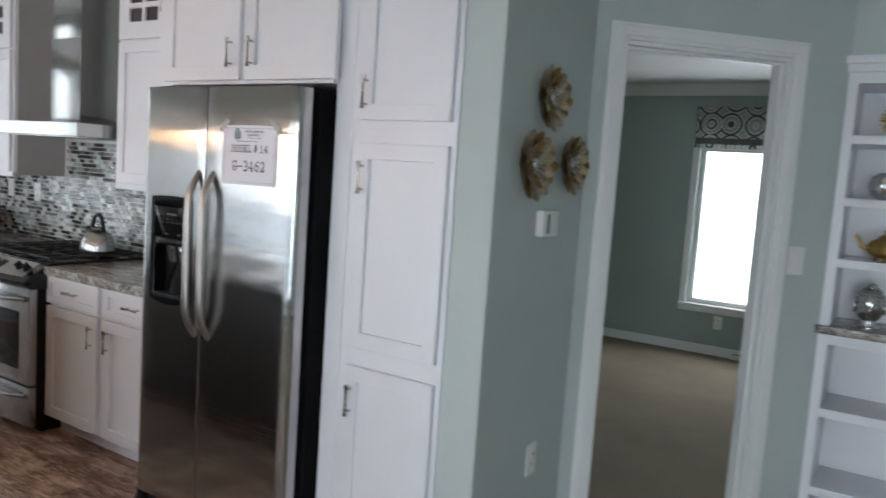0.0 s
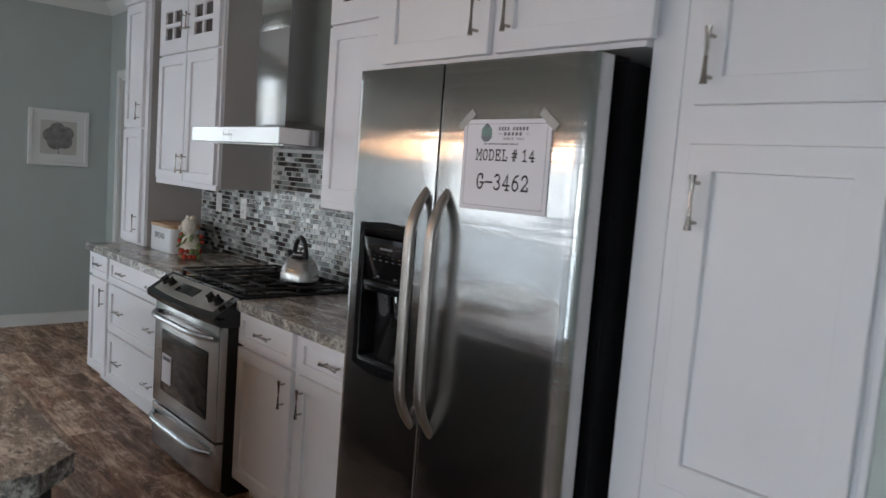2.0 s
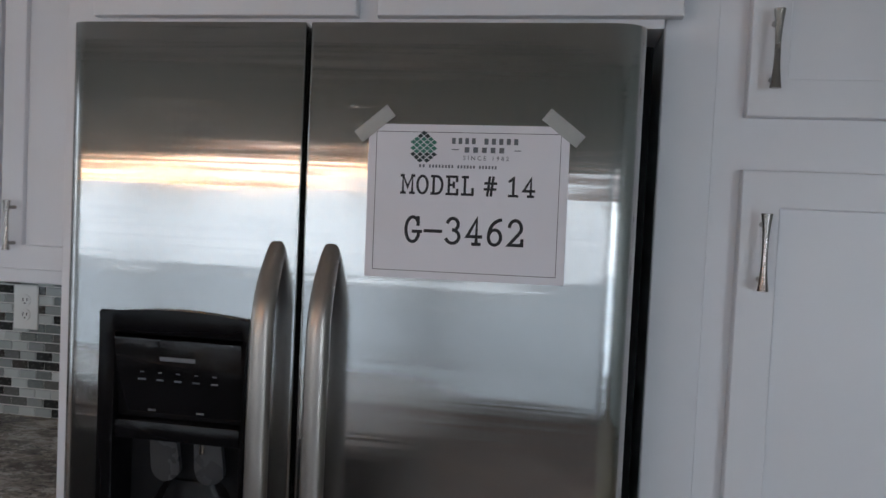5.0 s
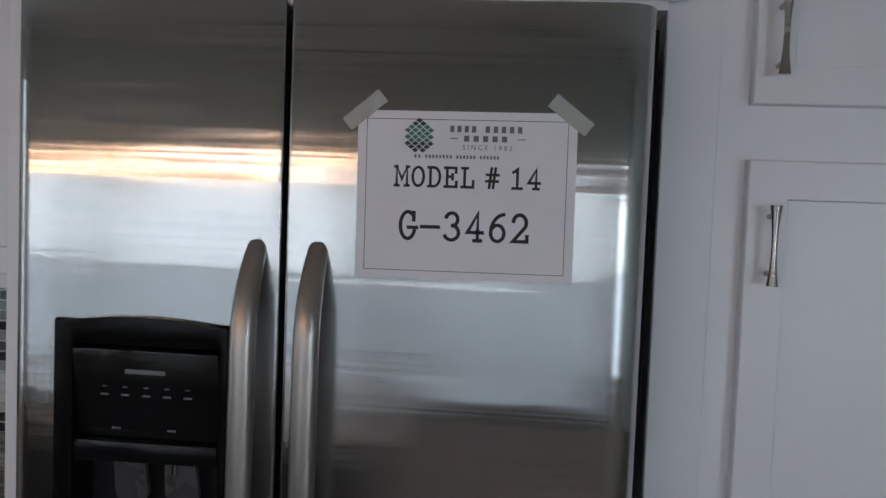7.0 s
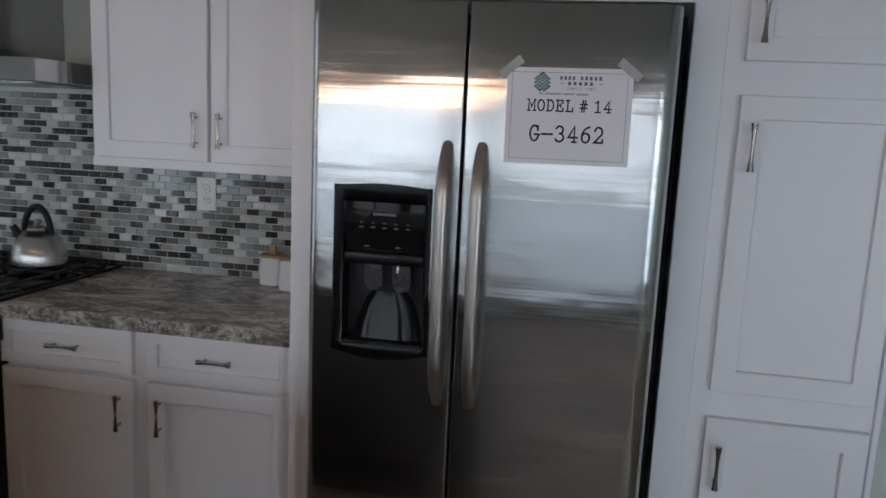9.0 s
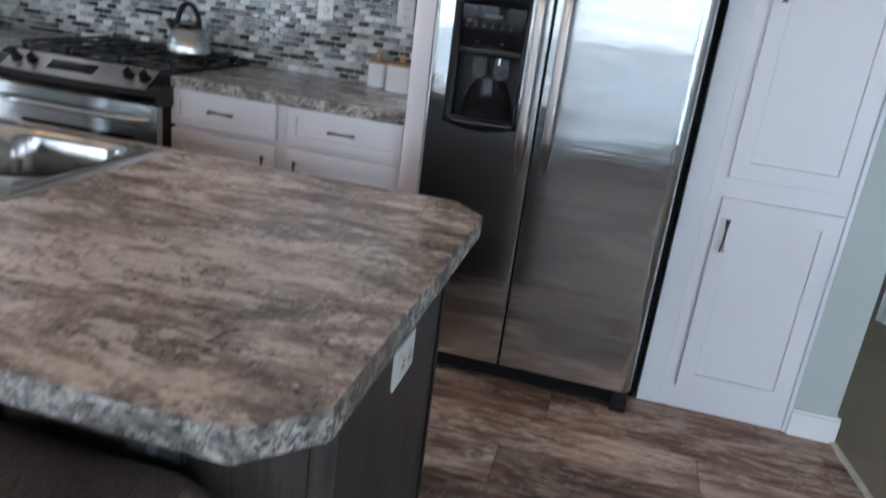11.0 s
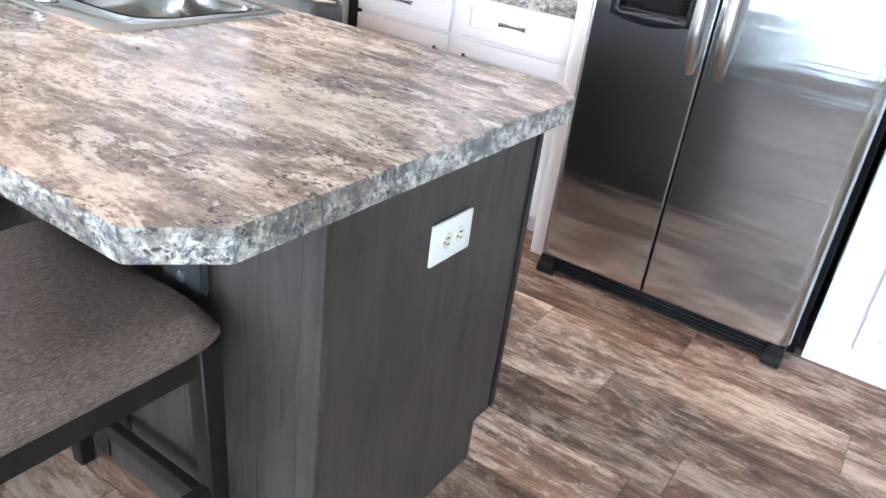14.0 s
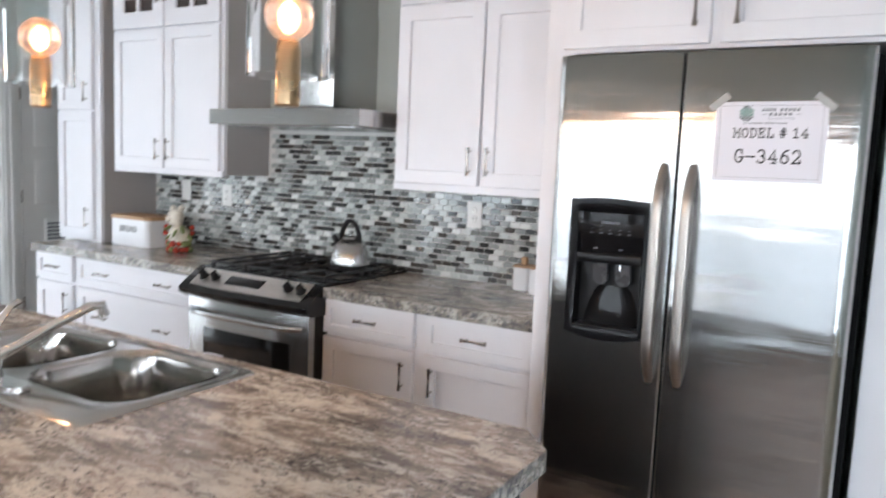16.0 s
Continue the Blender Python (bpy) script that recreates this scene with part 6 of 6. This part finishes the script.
part("printed_stem", B(LEFT + 0.0142, LEFT + 0.0150, pcy - 0.003, pcy + 0.003, pcz - 0.14, pcz - 0.05), M_PRINT, pc)
settle(pc)

# ---- built-in shelf by the bedroom door ----
SXL = 1.974
SXR = 3.05
sw = bmesh.new()
box(sw, SXR, RIGHT, SHELF_Y, SHELF_Y + 0.10, -0.02, CEIL)
box(sw, SXL - 0.02, SXR, SHELF_Y, SHELF_Y + 0.10, 2.095, CEIL)
box(sw, SXL - 0.02, SXR + 0.02, SHELF_Y + 0.34, SHELF_Y + 0.40, -0.02, 2.3)
box(sw, SXL - 0.06, SXL - 0.001, SHELF_Y + 0.005, SHELF_Y + 0.36, -0.02, CEIL)
box(sw, SXR + 0.001, SXR + 0.06, SHELF_Y + 0.10, SHELF_Y + 0.36, -0.02, CEIL)
structure("wall_shelf", sw, M_WALL, "sage wall round the built-in shelves", "wall")
bs = thing("built_in_shelf", "white built-in shelves with ornaments and an open base", "shelf")
part("back", B(SXL, SXR, SHELF_Y + 0.31, SHELF_Y + 0.335, 0.0, 2.09), M_WHITE, bs)
for a, b in ((SXL, SXL + 0.040), (SXR - 0.040, SXR)):
    part("side", B(a, b, SHELF_Y - 0.012, SHELF_Y + 0.31, 0.0, 2.03, 0.003), M_WHITE, bs)
part("top_board", B(SXL + 0.04, SXR - 0.04, SHELF_Y - 0.012, SHELF_Y + 0.31, 1.985, 2.03), M_WHITE, bs)
hdm = B(SXL - 0.006, SXR + 0.006, SHELF_Y - 0.02, SHELF_Y + 0.02, 2.03, 2.065, 0.004)
box(hdm, SXL - 0.014, SXR + 0.014, SHELF_Y - 0.032, SHELF_Y + 0.02, 2.065, 2.098, 0.006)
part("head_moulding", hdm, M_WHITE, bs)
for z in (1.755, 1.495, 1.236):
    part("shelf_board", B(SXL + 0.04, SXR - 0.04, SHELF_Y - 0.008, SHELF_Y + 0.31, z - 0.018, z + 0.018, 0.003), M_WHITE, bs)
part("worktop", B(SXL - 0.015, SXR + 0.015, SHELF_Y - 0.035, SHELF_Y + 0.31, 0.930, 0.965, 0.005), M_LAM, bs)
part("base_rail", B(SXL + 0.04, SXR - 0.04, SHELF_Y - 0.012, SHELF_Y + 0.01, 0.885, 0.930, 0.002), M_WHITE, bs)
for z in (0.585, 0.235):
    part("shelf_board", B(SXL + 0.04, SXR - 0.04, SHELF_Y - 0.008, SHELF_Y + 0.31, z - 0.02, z + 0.02, 0.003), M_WHITE, bs)
part("plinth", B(SXL + 0.04, SXR - 0.04, SHELF_Y - 0.012, SHELF_Y + 0.31, 0.0, 0.10), M_WHITE, bs)
settle(bs)
ur = thing("gold_urchin", "spiky antique gold urchin ornament on a shelf", "ornament")
u = ball(bmesh.new(), (2.165, SHELF_Y + 0.06, 1.842), 0.045, 2)
random.seed(7)
for i in range(60):
    zz = 1 - 2 * (i + 0.5) / 60
    ph = i * 2.39996
    d = Vector((math.sqrt(1 - zz * zz) * math.cos(ph), math.sqrt(1 - zz * zz) * math.sin(ph), zz))
    c0 = Vector((2.165, SHELF_Y + 0.06, 1.842))
    tube(u, [c0 + d * 0.04, c0 + d * 0.068], [0.007, 0.0015], 5)
part("spiked_ball", u, M_GOLD, ur)
settle(ur)
mo = bmesh.new()
lathe(mo, [(0.0, 0.0), (0.03, 0.0), (0.055, 0.02), (0.066, 0.055), (0.055, 0.095), (0.03, 0.112), (0.0, 0.115)], 2.155, SHELF_Y + 0.06, 1.513, 24)
tagged(part("mercury_ball", mo, M_MERC), "faceted mercury glass ball on a shelf", "ornament")
tp = thing("gold_teapot", "antique gold footed teapot on a shelf", "teapot")
tx, ty, tz = 2.175, SHELF_Y + 0.07, 1.2545
part("body", lathe(bmesh.new(), [(0.0, 0.015), (0.035, 0.015), (0.062, 0.035), (0.068, 0.06), (0.055, 0.085), (0.030, 0.097), (0.0, 0.10)], tx, ty, tz, 26), M_GOLD, tp)
part("lid", lathe(bmesh.new(), [(0.030, 0.0), (0.022, 0.012), (0.006, 0.018), (0.005, 0.026), (0.010, 0.034), (0.0, 0.040)], tx, ty, tz + 0.096, 18), M_GOLD, tp)
part("spout", T([(tx - 0.055, ty, tz + 0.05), (tx - 0.085, ty, tz + 0.060), (tx - 0.098, ty, tz + 0.09), (tx - 0.112, ty, tz + 0.105)], [0.014, 0.010, 0.008, 0.007], 12), M_GOLD, tp)
part("handle", T([(tx + 0.06, ty, tz + 0.085), (tx + 0.10, ty, tz + 0.09), (tx + 0.105, ty, tz + 0.05), (tx + 0.06, ty, tz + 0.035)], 0.006, 10), M_GOLD, tp)
for a in (30, 150, 270):
    part("foot", ball(bmesh.new(), (tx + 0.035 * math.cos(radians(a)), ty + 0.035 * math.sin(radians(a)), tz + 0.010), 0.010, 2), M_GOLD, tp)
settle(tp)
hx, hy, hz = 2.150, SHELF_Y + 0.08, 0.9655
v = lathe(bmesh.new(), [(0.0, 0.0), (0.046, 0.0), (0.046, 0.008), (0.034, 0.014), (0.031, 0.034), (0.044, 0.046), (0.056, 0.068), (0.061, 0.098), (0.060, 0.124), (0.050, 0.150), (0.032, 0.166), (0.024, 0.172), (0.022, 0.186), (0.010, 0.196), (0.0, 0.197)], hx, hy, hz, 28, 0.92, 1.0)
for j in range(5):
    for i in range(14):
        a = 2 * math.pi * (i + 0.5 * (j % 2)) / 14
        rr, zz = ((0.060, 0.112), (0.059, 0.127), (0.051, 0.143), (0.039, 0.157), (0.026, 0.168))[j]
        if j > 1 or math.sin(a) > -0.6:
            ball(v, (hx + 0.92 * rr * math.cos(a), hy + rr * math.sin(a), hz + zz), 0.0085, 1)
for sx in (-1, 1):
    ball(v, (hx + sx * 0.058, hy, hz + 0.090), 0.012, 2, (0.6, 0.8, 2.4))
ball(v, (hx, hy - 0.062, hz + 0.084), 0.011, 2, (0.7, 0.8, 1.7))
tagged(part("head_ornament", v, M_MERC), "silvered head ornament with curled hair on the shelf worktop", "ornament")

# ---- bedroom window dressing ----
vl = thing("valance", "patterned window valance with a charcoal band", "valance")
VX0, VX1 = 0.475, 1.83
bm = bmesh.new()
cols = []
for i in range(57):
    t = i / 56
    x = VX0 + (VX1 - VX0) * t
    y = BY - 0.085 + 0.012 * math.sin(t * 40) - 0.01 * math.sin(t * 17)
    cols.append([bm.verts.new((x, y + (0.006 if z > 2.2 else 0), z)) for z in (1.985, 2.10, 2.20, 2.262)])
for a, b in zip(cols, cols[1:]):
    for j in range(3):
        bm.faces.new((a[j], b[j], b[j + 1], a[j + 1]))
bmesh.ops.solidify(bm, geom=bm.faces[:], thickness=0.004)
cloth = part("cloth", bm, M_VALANCE, vl)
for nm, z0, z1, mt in (("band", 1.930, 1.985, M_BAND), ("hem", 1.895, 1.930, M_VALANCE)):
    bm = bmesh.new()
    cols = []
    for i in range(57):
        t = i / 56
        x = VX0 + (VX1 - VX0) * t
        y = BY - 0.086 + 0.012 * math.sin(t * 40) - 0.01 * math.sin(t * 17)
        cols.append([bm.verts.new((x, y, z)) for z in (z0, z1)])
    for a, b in zip(cols, cols[1:]):
        bm.faces.new((a[0], b[0], b[1], a[1]))
    bmesh.ops.solidify(bm, geom=bm.faces[:], thickness=0.004)
    part(nm, bm, mt, cloth)
for x in (VX0, VX1):
    part("return", B(x - 0.003, x + 0.003, BY - 0.085, BY - 0.002, 1.90, 2.262), M_BAND, vl)
settle(vl)
hv = thing("floor_vent", "white baseboard heating vent in the bedroom", "vent")
part("case", B(0.96, 1.36, BY - 0.060, BY - 0.015, 0.007, 0.085, 0.006), M_PLATE, hv)
part("slot", B(0.985, 1.335, BY - 0.063, BY - 0.058, 0.052, 0.060), M_GREYINK, hv)
settle(hv)

# ---- backsplash mosaic ----
splash = bmesh.new()
box(splash, -3.315, -0.478, BACK - 0.005, BACK - 0.0006, CTZ + 0.0005, 1.314)
box(splash, -2.384, -1.331, BACK - 0.005, BACK - 0.0006, 1.314, 1.562)
bsp = structure("wall_backsplash", splash, M_GROUT, "glass and stone mosaic backsplash in greys", "backsplash")
TW, TH, TG = 0.0500, 0.0262, 0.0028
tw, th, td = TW - TG, TH - TG, 0.004


def chip(verts, faces, x, z, w, y0=BACK - 0.005, y1=BACK - 0.0087):
    k, e = len(verts), 0.0012
    p, q = random.uniform(-0.0005, 0.0005), random.uniform(-0.0004, 0.0004)
    verts += [(x, y0, z), (x + w, y0, z), (x + w, y0, z + th), (x, y0, z + th), (x + e, y1 + p + q, z + e), (x + w - e, y1 - p + q, z + e), (x + w - e, y1 - p - q, z + th - e), (x + e, y1 + p - q, z + th - e)]
    faces += [(k + 4, k + 5, k + 6, k + 7), (k, k + 1, k + 5, k + 4), (k + 1, k + 2, k + 6, k + 5), (k + 2, k + 3, k + 7, k + 6), (k + 3, k, k + 4, k + 7)]


random.seed(21)
tv, tf = [], []
chip(tv, tf, 0, 0, tw)
tile_me = bpy.data.meshes.new("tile")
tile_me.from_pydata(tv, [], tf)
tile_me.materials.append(M_TILE)
rest_v, rest_f = [], []
row = 0
z = CTZ + 0.002
while z + th < 1.560:
    x = -3.312 + (TW / 2 if row % 2 else 0.0)
    while x < -0.48:
        lo, hi = x, min(x + tw, -0.480)
        ok = z + th < 1.314 or (lo > -2.383 and hi < -1.332)
        if ok and hi - lo > 0.008:
            if lo > -1.24 and hi - lo > tw - 1e-4:
                o = new("tile", tile_me)
                o.parent = bsp
                o.location = (lo, 0, z)
                tip = (random.uniform(-1.6, 1.6), 0, random.uniform(-1.0, 1.0))
                o.matrix_basis = pose(lo + tw / 2, BACK - 0.006, z + th / 2, *tip) @ pose(-tw / 2, 0.006 - BACK, -th / 2)
            else:
                chip(rest_v, rest_f, lo, z, hi - lo)
        x += TW
    z += TH
    row += 1
rest_me = bpy.data.meshes.new("mosaic_tiles")
rest_me.from_pydata(rest_v, [], rest_f)
rest_me.materials.append(M_TILES)
rest = tagged(new("mosaic_tiles", rest_me), "", "", "", "stuff")
rest.parent = bsp

# ---- plank floor ----
random.seed(11)
plank_meshes = {}
floor_ob = bpy.data.objects["floor"]
PWD = 0.197
JOINTS = ((-0.168, 0.203), (-0.365, -0.220), (-0.562, 0.082), (-0.956, 0.284))   # rows whose end joints are known


def plank(x0, x1, y0):
    key = round(x1 - x0, 3)
    if key not in plank_meshes:
        bm = bmesh.new()
        w, l, e = PWD - 0.001, key - 0.001, 0.0008
        lo = [bm.verts.new(c) for c in ((0, 0, -0.004), (l, 0, -0.004), (l, w, -0.004), (0, w, -0.004))]
        hi = [bm.verts.new(c) for c in ((e, e, 0), (l - e, e, 0), (l - e, w - e, 0), (e, w - e, 0))]
        bm.faces.new(hi)
        for i in range(4):
            bm.faces.new((lo[i], lo[(i + 1) % 4], hi[(i + 1) % 4], hi[i]))
        me = bpy.data.meshes.new("plank")
        bm.to_mesh(me)
        bm.free()
        me.materials.append(M_PLANK)
        plank_meshes[key] = me
    o = new("plank", plank_meshes[key])
    o.parent = floor_ob
    o.location = (x0, y0, 0.0)


y = -0.365 - 21 * PWD
r = 0
while y < 0.83:
    xr = 1.171 - 0.141 * (y - 0.14) if y < 0.14 else 1.0
    xr = min(xr, 1.86)
    x = LEFT + 0.002
    known = [x for row_y, x in JOINTS if abs(y - row_y) < 0.02]
    first = (known[0] - LEFT) % 0.92 if known else (0.35 + 0.37 * r) % 0.92 + 0.08
    nxt = x + first
    while x < xr - 0.01:
        e = min(nxt, xr)
        if e - x > 0.03:
            plank(round(x, 3), round(e, 3), y)
        x, nxt = e, e + 0.92
    y += PWD
    r += 1
for i in range(11):
    plank(LEFT + 0.002, -3.2, 0.835 + i * PWD)
